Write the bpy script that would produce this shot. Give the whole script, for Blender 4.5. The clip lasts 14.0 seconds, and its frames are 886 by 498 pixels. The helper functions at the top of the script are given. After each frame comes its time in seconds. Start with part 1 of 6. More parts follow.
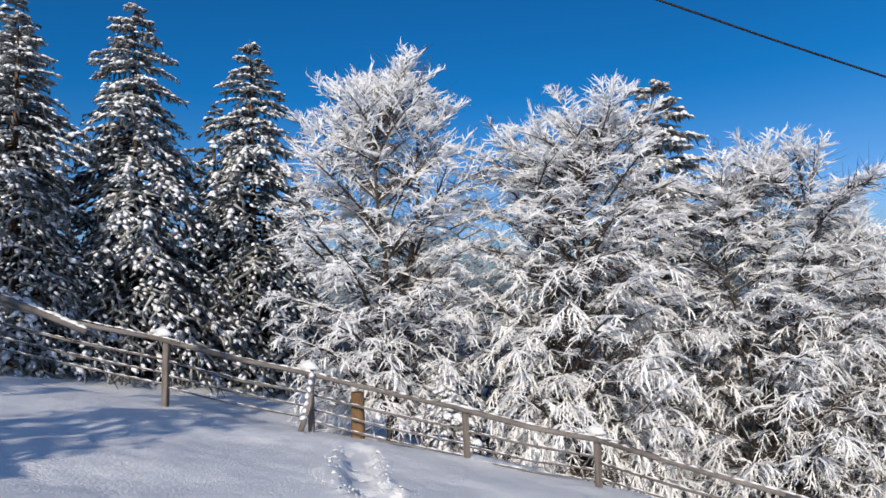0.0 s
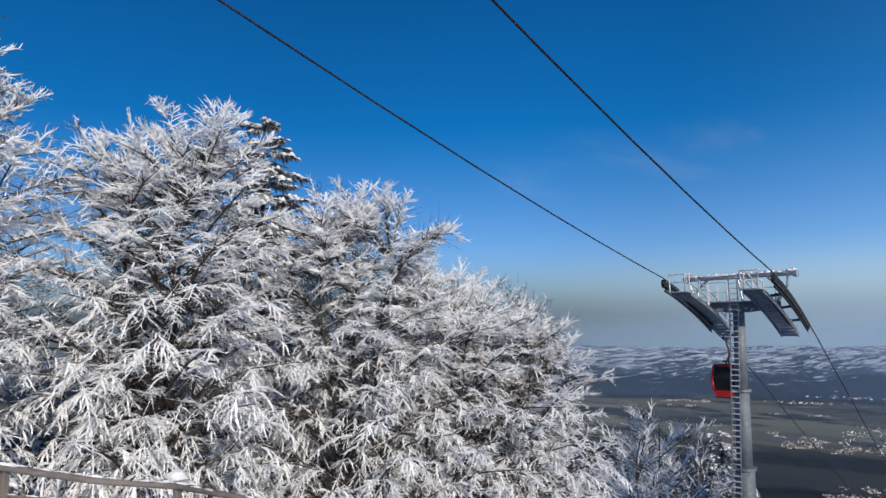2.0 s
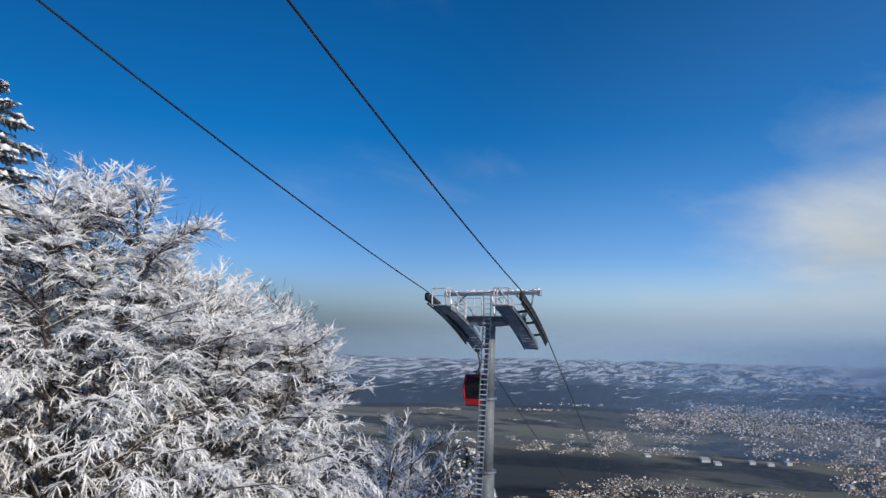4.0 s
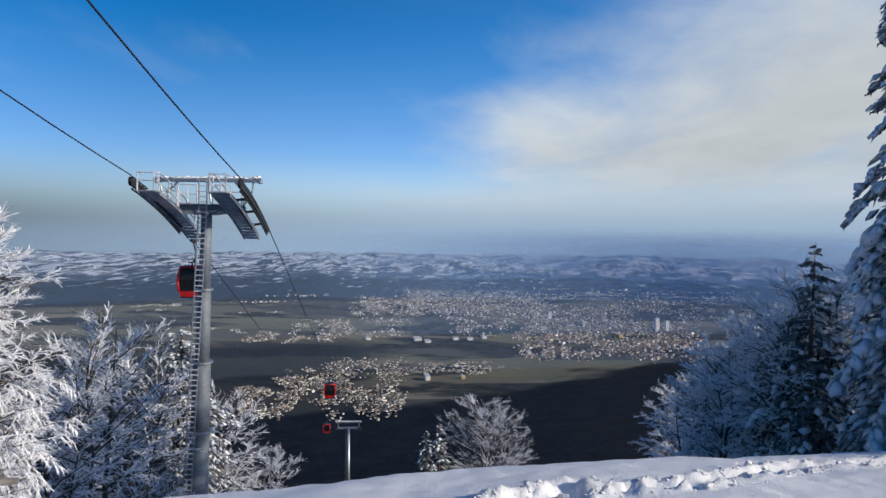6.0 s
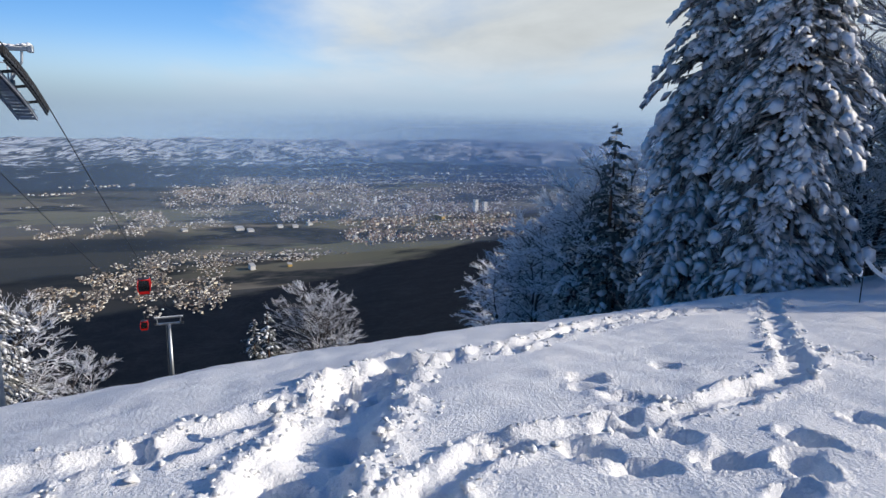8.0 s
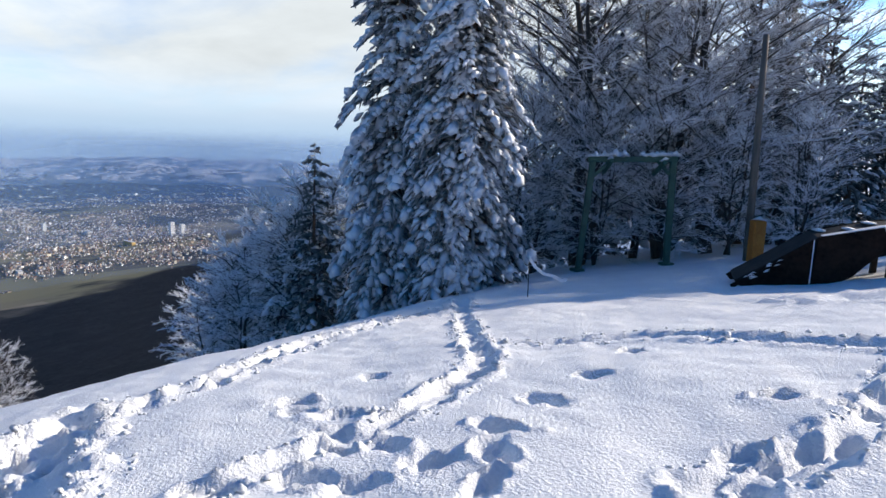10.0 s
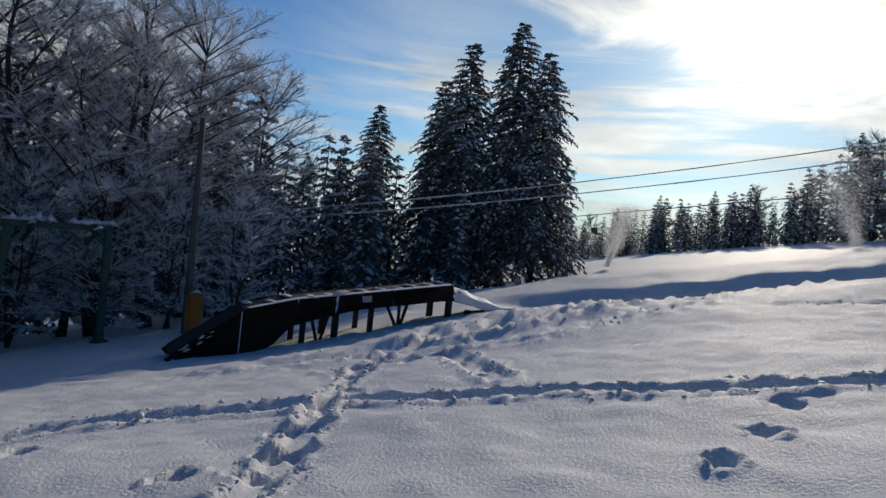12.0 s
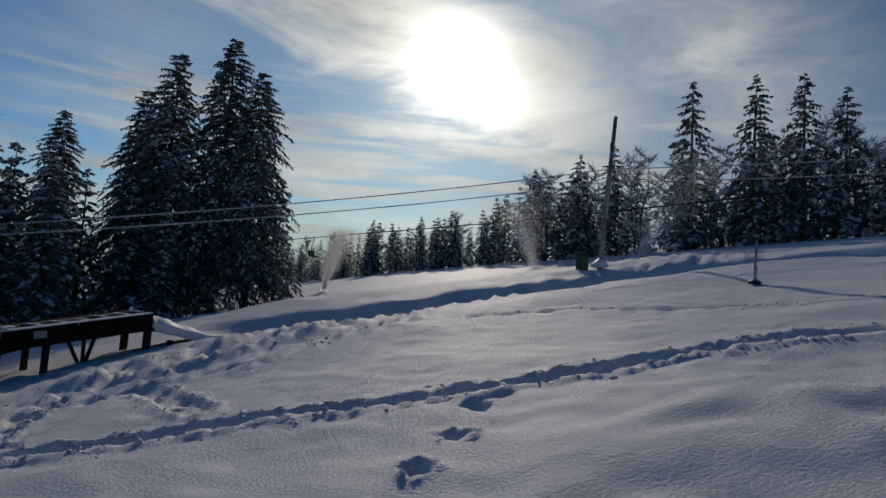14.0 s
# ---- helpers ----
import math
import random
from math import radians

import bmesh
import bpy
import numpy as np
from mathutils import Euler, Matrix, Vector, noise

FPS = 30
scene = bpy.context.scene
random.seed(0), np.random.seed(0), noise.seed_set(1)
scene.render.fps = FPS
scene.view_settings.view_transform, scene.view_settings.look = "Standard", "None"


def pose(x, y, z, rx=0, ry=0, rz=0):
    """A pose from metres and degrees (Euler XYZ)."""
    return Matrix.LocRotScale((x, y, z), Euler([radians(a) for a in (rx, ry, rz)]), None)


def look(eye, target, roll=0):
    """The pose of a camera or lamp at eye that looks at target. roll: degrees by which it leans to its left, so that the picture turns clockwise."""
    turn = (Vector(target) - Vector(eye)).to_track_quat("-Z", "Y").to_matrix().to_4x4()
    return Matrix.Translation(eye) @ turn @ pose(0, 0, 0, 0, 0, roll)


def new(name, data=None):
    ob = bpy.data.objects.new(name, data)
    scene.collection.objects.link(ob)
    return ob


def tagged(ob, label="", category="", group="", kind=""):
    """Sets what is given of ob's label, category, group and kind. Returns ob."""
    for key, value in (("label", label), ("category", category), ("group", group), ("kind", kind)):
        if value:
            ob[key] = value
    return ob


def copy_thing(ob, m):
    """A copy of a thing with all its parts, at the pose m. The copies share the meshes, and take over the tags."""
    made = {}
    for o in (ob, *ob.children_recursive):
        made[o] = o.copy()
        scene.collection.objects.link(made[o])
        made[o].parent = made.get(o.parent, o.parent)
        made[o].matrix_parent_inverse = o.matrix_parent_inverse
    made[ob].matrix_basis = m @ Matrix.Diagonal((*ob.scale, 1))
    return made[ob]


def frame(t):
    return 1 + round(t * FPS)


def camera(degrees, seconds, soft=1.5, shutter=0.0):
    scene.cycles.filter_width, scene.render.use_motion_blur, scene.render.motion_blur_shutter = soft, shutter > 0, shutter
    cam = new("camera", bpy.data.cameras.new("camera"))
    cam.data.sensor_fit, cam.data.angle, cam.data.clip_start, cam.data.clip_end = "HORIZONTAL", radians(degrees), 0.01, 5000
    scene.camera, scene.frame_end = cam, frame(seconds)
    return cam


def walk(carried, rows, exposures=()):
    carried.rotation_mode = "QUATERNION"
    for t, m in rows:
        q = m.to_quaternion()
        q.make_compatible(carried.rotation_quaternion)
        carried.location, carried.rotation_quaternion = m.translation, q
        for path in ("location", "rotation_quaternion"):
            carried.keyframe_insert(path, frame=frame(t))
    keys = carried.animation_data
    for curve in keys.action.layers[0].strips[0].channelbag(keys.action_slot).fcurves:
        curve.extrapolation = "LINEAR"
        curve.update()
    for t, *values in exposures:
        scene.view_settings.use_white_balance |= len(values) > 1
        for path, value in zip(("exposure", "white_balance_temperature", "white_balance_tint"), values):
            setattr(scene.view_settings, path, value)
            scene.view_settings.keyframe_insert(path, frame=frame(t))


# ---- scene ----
cam = camera(69.15, 14.0)
# seconds, place, heading clockwise from +y, pitch, roll
ROWS = [
    (0.0, -0.640, -0.094, 1.944, -0.01, 4.27, -1.81),
    (0.5, -0.612, 0.054, 1.877, 10.28, 4.70, -2.51),
    (1.0, -0.489, 0.105, 1.859, 16.12, 5.68, -3.35),
    (1.5, -0.588, 0.227, 1.891, 28.58, 6.07, -1.65),
    (2.0, -0.595, 0.285, 1.835, 34.90, 6.87, -0.77),
    (2.5, -0.454, 0.332, 1.827, 40.91, 7.52, 0.06),
    (5.0, -0.233, 0.594, 1.730, 65.33, 4.65, 0.37),
    (5.5, -0.247, 0.322, 1.669, 72.06, 1.78, 0.28),
    (6.0, -0.022, 0.182, 1.586, 79.07, -1.46, 0.86),
    (6.5, 0.262, 0.188, 1.506, 85.29, -4.36, 1.43),
    (7.0, 0.360, 0.178, 1.456, 89.16, -8.28, 1.23),
    (9.5, 0.473, 0.134, 1.427, 109.82, -9.87, 1.09),
    (10.0, 0.484, 0.090, 1.446, 120.73, -9.17, 1.83),
    (10.5, 0.483, 0.040, 1.454, 136.03, -7.32, 3.61),
    (11.0, 0.373, -0.059, 1.488, 149.04, -4.56, 4.66),
    (11.5, 0.426, -0.172, 1.467, 158.58, -1.93, 4.99),
    (12.0, 0.365, -0.324, 1.447, 166.55, 0.62, 5.89),
    (12.5, 0.297, -0.399, 1.436, 177.82, 2.17, 6.19),
    (13.0, 0.272, -0.457, 1.432, 185.50, 2.73, 5.38),
    (13.5, 0.253, -0.520, 1.419, 188.99, 4.23, 4.46),
    (14.0, 0.230, -0.497, 1.420, 191.01, 4.88, 4.06),
]
EXPOSURES = [(0.0, 0.16, 7350, 10), (1.0, 0.05, 7050, 10), (2.5, -0.08, 7050, 10), (5.0, 0.06, 7150, 10), (7.0, 0.24, 7350, 10), (9.5, 0.58, 7400, 10), (10.5, 0.76, 7400, 10), (11.0, 0.74, 7700, 10), (11.5, 0.22, 7800, 10), (12.0, -0.68, 7700, 10), (12.5, -1.25, 7450, 10), (14.0, -1.38, 7450, 10)]
walk(cam, [(t, pose(x, y, z, 0, 0, -head) @ pose(0, 0, 0, 90 + pitch) @ pose(0, 0, 0, 0, 0, roll)) for t, x, y, z, head, pitch, roll in ROWS], EXPOSURES)

# ---- light ----
SUN_AZ, SUN_EL = radians(-169.5), radians(24.0)
SUN_DIR = Vector((math.sin(SUN_AZ) * math.cos(SUN_EL), math.cos(SUN_AZ) * math.cos(SUN_EL), math.sin(SUN_EL)))
GLOW_DIR = Vector((math.sin(radians(-168.8)) * math.cos(radians(20.5)), math.cos(radians(-168.8)) * math.cos(radians(20.5)), math.sin(radians(20.5))))
sun_data = bpy.data.lights.new("sun", "SUN")
sun_data.energy, sun_data.angle, sun_data.color = 3.35, radians(0.6), (1.0, 0.95, 0.89)
sun = new("sun", sun_data)
sun.matrix_world = look(SUN_DIR * 300, (0, 0, 0))


class Net:
    """A short way to wire a node tree."""

    def __init__(self, tree):
        self.tree = tree
        tree.nodes.clear()

    def add(self, kind, inputs=(), **settings):
        node = self.tree.nodes.new(kind)
        for key, value in settings.items():
            setattr(node, key, value)
        for key, value in dict(inputs).items():
            self.put(node.inputs[key], value)
        return node

    def put(self, socket, value):
        if isinstance(value, bpy.types.NodeSocket):
            self.tree.links.new(value, socket)
        else:
            socket.default_value = value

    def math(self, op, a, b=0.0, c=0.0, clamp=False):
        n = self.add("ShaderNodeMath", operation=op, use_clamp=clamp)
        for i, v in enumerate((a, b, c)):
            self.put(n.inputs[i], v)
        return n.outputs[0]

    def smooth(self, v, lo, hi, a=0.0, b=1.0):
        n = self.add("ShaderNodeMapRange", interpolation_type="SMOOTHSTEP")
        for i, w in enumerate((v, lo, hi, a, b)):
            self.put(n.inputs[i], w)
        return n.outputs[0]

    def mix(self, f, a, b, blend="MIX"):
        n = self.add("ShaderNodeMix", data_type="RGBA", blend_type=blend)
        self.put(n.inputs[0], f)
        self.put(n.inputs[6], a)
        self.put(n.inputs[7], b)
        return n.outputs[2]

    def noise(self, vector, scale, detail=4.0, rough=0.55, distortion=0.0):
        n = self.add("ShaderNodeTexNoise", {"Scale": scale, "Detail": detail, "Roughness": rough, "Distortion": distortion})
        if vector is not None:
            self.put(n.inputs["Vector"], vector)
        return n.outputs["Fac"]

    def scaled(self, vector, sx, sy, sz, turn=0.0):
        n = self.add("ShaderNodeMapping", {"Scale": (sx, sy, sz), "Rotation": (0, 0, turn)})
        self.put(n.inputs["Vector"], vector)
        return n.outputs[0]


def rgb(r, g, b):
    return (r, g, b, 1.0)


world = bpy.data.worlds.new("sky")
scene.world = world
world.use_nodes = True
net = Net(world.node_tree)
coord = net.add("ShaderNodeTexCoord").outputs["Generated"]
sep = net.add("ShaderNodeSeparateXYZ", {"Vector": coord})
up_z = net.math("MAXIMUM", sep.outputs[2], 0.012)
flat_dir = net.add("ShaderNodeCombineXYZ", {"X": sep.outputs[0], "Y": sep.outputs[1], "Z": up_z}).outputs[0]
unit = net.add("ShaderNodeVectorMath", {0: flat_dir}, operation="NORMALIZE").outputs[0]
sky = net.add("ShaderNodeTexSky", {"Vector": unit}, sky_type="NISHITA", sun_disc=False, sun_elevation=SUN_EL, sun_rotation=SUN_AZ,
              altitude=1000.0, air_density=1.0, dust_density=0.6, ozone_density=2.5)
# thin cloud: a bank over the valley that thins out towards the north, drawn on a flat layer overhead
lift_z = net.math("ADD", up_z, 0.10)
plane_x = net.math("DIVIDE", sep.outputs[0], lift_z)
plane_y = net.math("DIVIDE", sep.outputs[1], lift_z)
layer = net.add("ShaderNodeCombineXYZ", {"X": plane_x, "Y": plane_y, "Z": 0.0}).outputs[0]
streak = net.noise(net.scaled(layer, 0.22, 0.55, 1.0, radians(28)), 1.4, 5.0, 0.52, 0.3)
billow = net.noise(net.scaled(layer, 0.5, 0.7, 1.0, radians(-15)), 1.6, 6.0, 0.6, 0.3)
veil = net.noise(net.scaled(layer, 0.2, 0.2, 1.0), 0.9, 3.0, 0.5)
toward = net.add("ShaderNodeVectorMath", {0: coord, 1: (math.sin(radians(117)), math.cos(radians(117)), 0.0)}, operation="DOT_PRODUCT").outputs["Value"]
toward = net.math("ADD", toward, net.math("MULTIPLY_ADD", up_z, -0.42, 0.07))
toward_sun = net.add("ShaderNodeVectorMath", {0: coord, 1: (math.sin(radians(-170)), math.cos(radians(-170)), 0.0)}, operation="DOT_PRODUCT").outputs["Value"]
bank = net.math("ADD", net.smooth(toward, 0.64, 0.96), net.smooth(toward_sun, 0.80, 0.985, 0.0, 0.62), clamp=True)
cover = net.math("ADD", net.math("MULTIPLY", bank, 0.70), net.math("MULTIPLY_ADD", streak, 1.25, -0.35))
cover = net.math("ADD", cover, net.math("MULTIPLY_ADD", billow, 0.5, -0.125))
cover = net.math("ADD", cover, net.math("MULTIPLY", veil, 0.12))
near_sun = net.smooth(toward_sun, 0.64, 0.90)
density = net.math("MAXIMUM", net.smooth(cover, 0.50, 1.32), net.math("MULTIPLY", net.smooth(toward, 0.30, 0.9), 0.04))
# across the sun: one ragged bank that slants down to the west, thin level streaks below it, a wisp higher up
aside = net.add("ShaderNodeVectorMath", {0: coord, 1: (math.cos(radians(-168.8)), -math.sin(radians(-168.8)), 0.0)}, operation="DOT_PRODUCT").outputs["Value"]
above = net.math("SUBTRACT", sep.outputs[2], math.sin(radians(20.5)))
local = net.add("ShaderNodeCombineXYZ", {"X": aside, "Y": above, "Z": 0.0}).outputs[0]
ragged = net.noise(net.scaled(local, 2.6, 7.0, 1.0, radians(-18)), 1.6, 8.0, 0.62, 0.5)
slant = net.math("ADD", net.math("MULTIPLY_ADD", aside, 0.40, above), net.math("MULTIPLY_ADD", ragged, 0.30, -0.165))
slab = net.math("MULTIPLY", net.smooth(net.math("ABSOLUTE", slant), 0.135, 0.02), net.smooth(aside, 0.45, 0.10))
level = net.smooth(net.noise(net.scaled(local, 2.2, 24.0, 1.0, radians(3)), 1.5, 6.0, 0.55, 0.4), 0.38, 0.60)
level = net.math("MULTIPLY", level, net.smooth(above, 0.02, -0.10))
wisp_off = net.math("ADD", net.math("MULTIPLY_ADD", aside, -0.45, above), net.math("MULTIPLY_ADD", ragged, 0.20, 0.03))
wisp = net.math("MULTIPLY", net.smooth(net.math("ABSOLUTE", wisp_off), 0.035, 0.0, 0.0, 0.65), net.smooth(aside, 0.30, 0.40))
round_sun = net.math("MAXIMUM", net.math("MAXIMUM", slab, net.math("MULTIPLY", level, 0.85)), wisp)
thin = net.math("MULTIPLY", net.smooth(aside, 0.0, 0.40, 0.0, 0.9), net.math("MULTIPLY_ADD", ragged, 1.7, -0.2))
thin = net.math("MAXIMUM", thin, net.math("MULTIPLY", net.smooth(aside, -0.20, -0.48), net.math("MULTIPLY_ADD", ragged, 0.9, -0.15)))
density = net.math("ADD", net.math("MULTIPLY", density, net.math("SUBTRACT", 1.0, near_sun)), net.math("MULTIPLY", near_sun, net.math("MULTIPLY", net.math("MAXIMUM", round_sun, thin), 0.92)), clamp=True)
sunward = net.add("ShaderNodeVectorMath", {0: coord, 1: tuple(GLOW_DIR)}, operation="DOT_PRODUCT").outputs["Value"]
sun_pos = net.math("MAXIMUM", sunward, 0.0)
halo = net.math("POWER", sun_pos, 90.0)
core = net.math("POWER", sun_pos, 700.0)
glow = net.math("POWER", sun_pos, 5.0)
cloud_light = net.math("ADD", net.math("ADD", 4.5, net.math("MULTIPLY", glow, 6.0)), net.math("ADD", net.math("MULTIPLY", halo, 8.0), net.math("MULTIPLY", core, 60.0)))
shade = net.math("MULTIPLY", net.math("MULTIPLY_ADD", billow, 0.5, 0.72), net.smooth(toward, 0.84, 1.0, 1.0, 0.86))
cloud_rgb = net.mix(glow, rgb(0.78, 0.90, 1.04), rgb(0.90, 0.96, 1.0))
cloud = net.add("ShaderNodeVectorMath", {0: cloud_rgb, "Scale": net.math("MULTIPLY", cloud_light, net.math("MULTIPLY", shade, net.math("ADD", 1.0, net.math("MULTIPLY", near_sun, net.math("MULTIPLY_ADD", ragged, 1.6, -0.8)))))}, operation="SCALE").outputs[0]
# a deep cold blue overhead, pale haze low down
haze = net.smooth(up_z, 0.0, 0.125, 0.97, 0.0)
haze_rgb = net.mix(net.smooth(up_z, 0.01, 0.09), rgb(1.9, 2.8, 4.1), rgb(3.1, 4.1, 5.5))
deep = net.add("ShaderNodeHueSaturation", {"Saturation": 1.50, "Value": 0.74, "Color": sky.outputs[0]}).outputs[0]
deep = net.mix(1.0, deep, rgb(1.12, 0.87, 1.05), "MULTIPLY")
haze_rgb = net.add("ShaderNodeVectorMath", {0: haze_rgb, "Scale": net.smooth(toward, 0.05, 0.92, 0.30, 1.0)}, operation="SCALE").outputs[0]
deep = net.add("ShaderNodeVectorMath", {0: deep, "Scale": net.math("MULTIPLY", net.smooth(toward, 0.40, 0.92, 1.0, 1.45), net.smooth(toward, -0.25, 0.30, 0.85, 1.0))}, operation="SCALE").outputs[0]
deep = net.mix(net.smooth(up_z, 0.02, 0.24), net.mix(1.0, deep, net.mix(near_sun, rgb(0.50, 0.80, 0.95), rgb(1.0, 1.0, 1.0)), "MULTIPLY"), deep)
deep = net.mix(near_sun, deep, net.mix(1.0, deep, rgb(0.95, 1.52, 1.30), "MULTIPLY"))
sky_rgb = net.mix(haze, net.mix(density, deep, cloud), haze_rgb)
aureole = net.math("MULTIPLY", net.math("ADD", net.math("MULTIPLY", core, 9.0), net.math("MULTIPLY", halo, 1.3)), net.math("MULTIPLY_ADD", ragged, 0.7, 0.6))
aureole = net.math("ADD", aureole, net.math("MULTIPLY", glow, 0.45))
sky_rgb = net.mix(1.0, sky_rgb, net.add("ShaderNodeVectorMath", {0: (0.97, 0.99, 1.0), "Scale": aureole}, operation="SCALE").outputs[0], "ADD")
back = net.add("ShaderNodeBackground", {"Color": sky_rgb, "Strength": 0.148})
net.add("ShaderNodeOutputWorld", {"Surface": back.outputs[0]})

# ---- materials ----
def material(name, build, rough=0.6, metal=0.0, spec=0.5):
    """build(net, position) gives the colour, and a height for the bump or None with its strength and reach."""
    mat = bpy.data.materials.new(name)
    mat.use_nodes = True
    n = Net(mat.node_tree)
    where = n.add("ShaderNodeNewGeometry")
    colour, height, strength, reach = build(n, where)
    bsdf = n.add("ShaderNodeBsdfPrincipled", {"Base Color": colour, "Metallic": metal})
    n.put(bsdf.inputs["Specular IOR Level"], spec(n, where) if callable(spec) else spec)
    n.put(bsdf.inputs["Roughness"], rough(n, where) if callable(rough) else rough)
    if height is not None:
        bump = n.add("ShaderNodeBump", {"Height": height, "Strength": strength, "Distance": reach})
        n.put(bsdf.inputs["Normal"], bump.outputs[0])
    n.add("ShaderNodeOutputMaterial", {"Surface": bsdf.outputs[0]})
    return mat


def mottled(a, b, scale, fine=None, strength=0.3, reach=0.01, stretch=(1, 1, 1), random_island=0.0):
    """Two colours worked into each other at two scales, with a fine relief."""
    def build(n, where):
        v = n.scaled(where.outputs["Position"], *stretch)
        f = n.math("ADD", n.math("MULTIPLY", n.noise(v, scale), 0.6), n.math("MULTIPLY", n.noise(v, scale * 7), 0.4))
        f = n.smooth(f, 0.32, 0.68)
        if random_island:
            f = n.math("ADD", n.math("MULTIPLY", f, 1 - random_island), n.math("MULTIPLY", where.outputs["Random Per Island"], random_island))
        return n.mix(f, rgb(*a), rgb(*b)), n.noise(v, fine or scale * 12), strength, reach
    return build


def snow_build(n, where):
    p = where.outputs["Position"]
    f = n.math("ADD", n.math("MULTIPLY", n.noise(p, 1.3, 3), 0.5), n.math("MULTIPLY", n.noise(p, 70.0, 3, 0.7), 0.5))
    colour = n.mix(n.smooth(f, 0.34, 0.66), rgb(0.80, 0.82, 0.86), rgb(0.91, 0.92, 0.94))
    h = n.math("ADD", n.math("MULTIPLY", n.noise(p, 34.0, 4, 0.65), 0.85), n.math("MULTIPLY", n.noise(p, 7.0, 3), 0.45))
    return colour, h, 0.8, 0.033


snow = material("snow", snow_build, 0.55, 0, 0.3)
tree_snow = material("tree_snow", mottled((0.72, 0.74, 0.79), (0.90, 0.90, 0.92), 1.1, 30.0, 0.4, 0.02, random_island=0.35), 0.6, 0, 0.25)
frost = material("frosted_twig", mottled((0.83, 0.84, 0.87), (0.96, 0.96, 0.97), 0.9, 40.0, 0.3, 0.01, random_island=0.5), 0.65, 0, 0.2)
bark = material("bark", mottled((0.022, 0.018, 0.016), (0.085, 0.072, 0.063), 3.0, 40.0, 0.8, 0.02, (1, 1, 0.3)), 0.9)
bark_red = material("fir_bark", mottled((0.06, 0.032, 0.02), (0.19, 0.10, 0.06), 3.0, 30.0, 0.8, 0.02, (1, 1, 0.3)), 0.9)
twig = material("twig", mottled((0.026, 0.020, 0.018), (0.085, 0.068, 0.060), 2.0, 40.0, 0.3, 0.01, random_island=0.4), 0.85)
needle = material("needle", mottled((0.012, 0.022, 0.014), (0.045, 0.062, 0.035), 1.5, 50.0, 0.5, 0.02, random_island=0.5), 0.75, 0, 0.3)
needle_frost = material("frosted_needle", mottled((0.022, 0.032, 0.027), (0.33, 0.345, 0.35), 1.5, 50.0, 0.5, 0.02, random_island=0.6), 0.75, 0, 0.3)
needle_rime = material("rimed_needle", mottled((0.035, 0.042, 0.040), (0.52, 0.54, 0.56), 1.2, 50.0, 0.5, 0.02, random_island=0.65), 0.75, 0, 0.3)
catwalk_steel = material("catwalk_grating", mottled((0.22, 0.24, 0.27), (0.46, 0.48, 0.52), 2.5, 30.0, 0.3, 0.004), 0.5, 0.5)
galvanised = material("galvanised_steel", mottled((0.30, 0.33, 0.36), (0.48, 0.51, 0.54), 2.5, 60.0, 0.1, 0.002), 0.42, 0.85)
tube_steel = material("painted_tube", mottled((0.11, 0.13, 0.15), (0.22, 0.245, 0.27), 0.8, 50.0, 0.08, 0.002), 0.62, 0.15)
dark_steel = material("dark_steel", mottled((0.02, 0.022, 0.026), (0.06, 0.065, 0.07), 3.0, 60.0, 0.2, 0.002), 0.5, 0.6)
rubber = material("rubber", mottled((0.012, 0.012, 0.013), (0.03, 0.03, 0.032), 6.0, 80.0, 0.2, 0.002), 0.8)
rope = material("wire_rope", mottled((0.015, 0.016, 0.02), (0.05, 0.052, 0.06), 8.0, 90.0, 0.4, 0.002), 0.6, 0.5)
rope_pale = material("frosted_rope", mottled((0.28, 0.29, 0.32), (0.72, 0.74, 0.78), 1.2, 40.0, 0.4, 0.004), 0.6)
red_paint = material("red_paint", mottled((0.44, 0.012, 0.013), (0.58, 0.020, 0.019), 1.2, 70.0, 0.05, 0.001), 0.25)
cabin_glass = material("tinted_glass", mottled((0.008, 0.009, 0.011), (0.016, 0.017, 0.02), 1.0, 20.0, 0.02, 0.001), 0.06, 0.0, 0.8)
post_wood = material("weathered_post", mottled((0.09, 0.076, 0.068), (0.22, 0.19, 0.17), 2.5, 40.0, 0.7, 0.01, (1, 1, 0.15)), 0.85)
stump_wood = material("brown_post", mottled((0.10, 0.055, 0.025), (0.26, 0.15, 0.07), 4.0, 40.0, 0.7, 0.01, (1, 1, 0.15)), 0.85)
rail_wood = material("weathered_rail", mottled((0.085, 0.074, 0.070), (0.21, 0.19, 0.18), 2.0, 45.0, 0.7, 0.01, (0.15, 1, 1)), 0.85)
ramp_ply = material("tarred_plywood", mottled((0.010, 0.007, 0.006), (0.034, 0.021, 0.016), 1.6, 30.0, 0.4, 0.006), 0.9, 0, 0.1)
ramp_beam = material("dark_timber", mottled((0.008, 0.006, 0.006), (0.030, 0.022, 0.018), 2.5, 35.0, 0.6, 0.006, (1, 1, 0.2)), 0.8)
orange_pad = material("orange_pad", mottled((0.42, 0.13, 0.015), (0.60, 0.22, 0.03), 1.5, 30.0, 0.3, 0.01), 0.7)
green_paint = material("green_paint", mottled((0.012, 0.060, 0.045), (0.030, 0.105, 0.075), 2.2, 40.0, 0.3, 0.003), 0.55)
grey_pole = material("pole_wood", mottled((0.06, 0.05, 0.045), (0.17, 0.15, 0.13), 2.0, 40.0, 0.6, 0.006, (1, 1, 0.1)), 0.85)
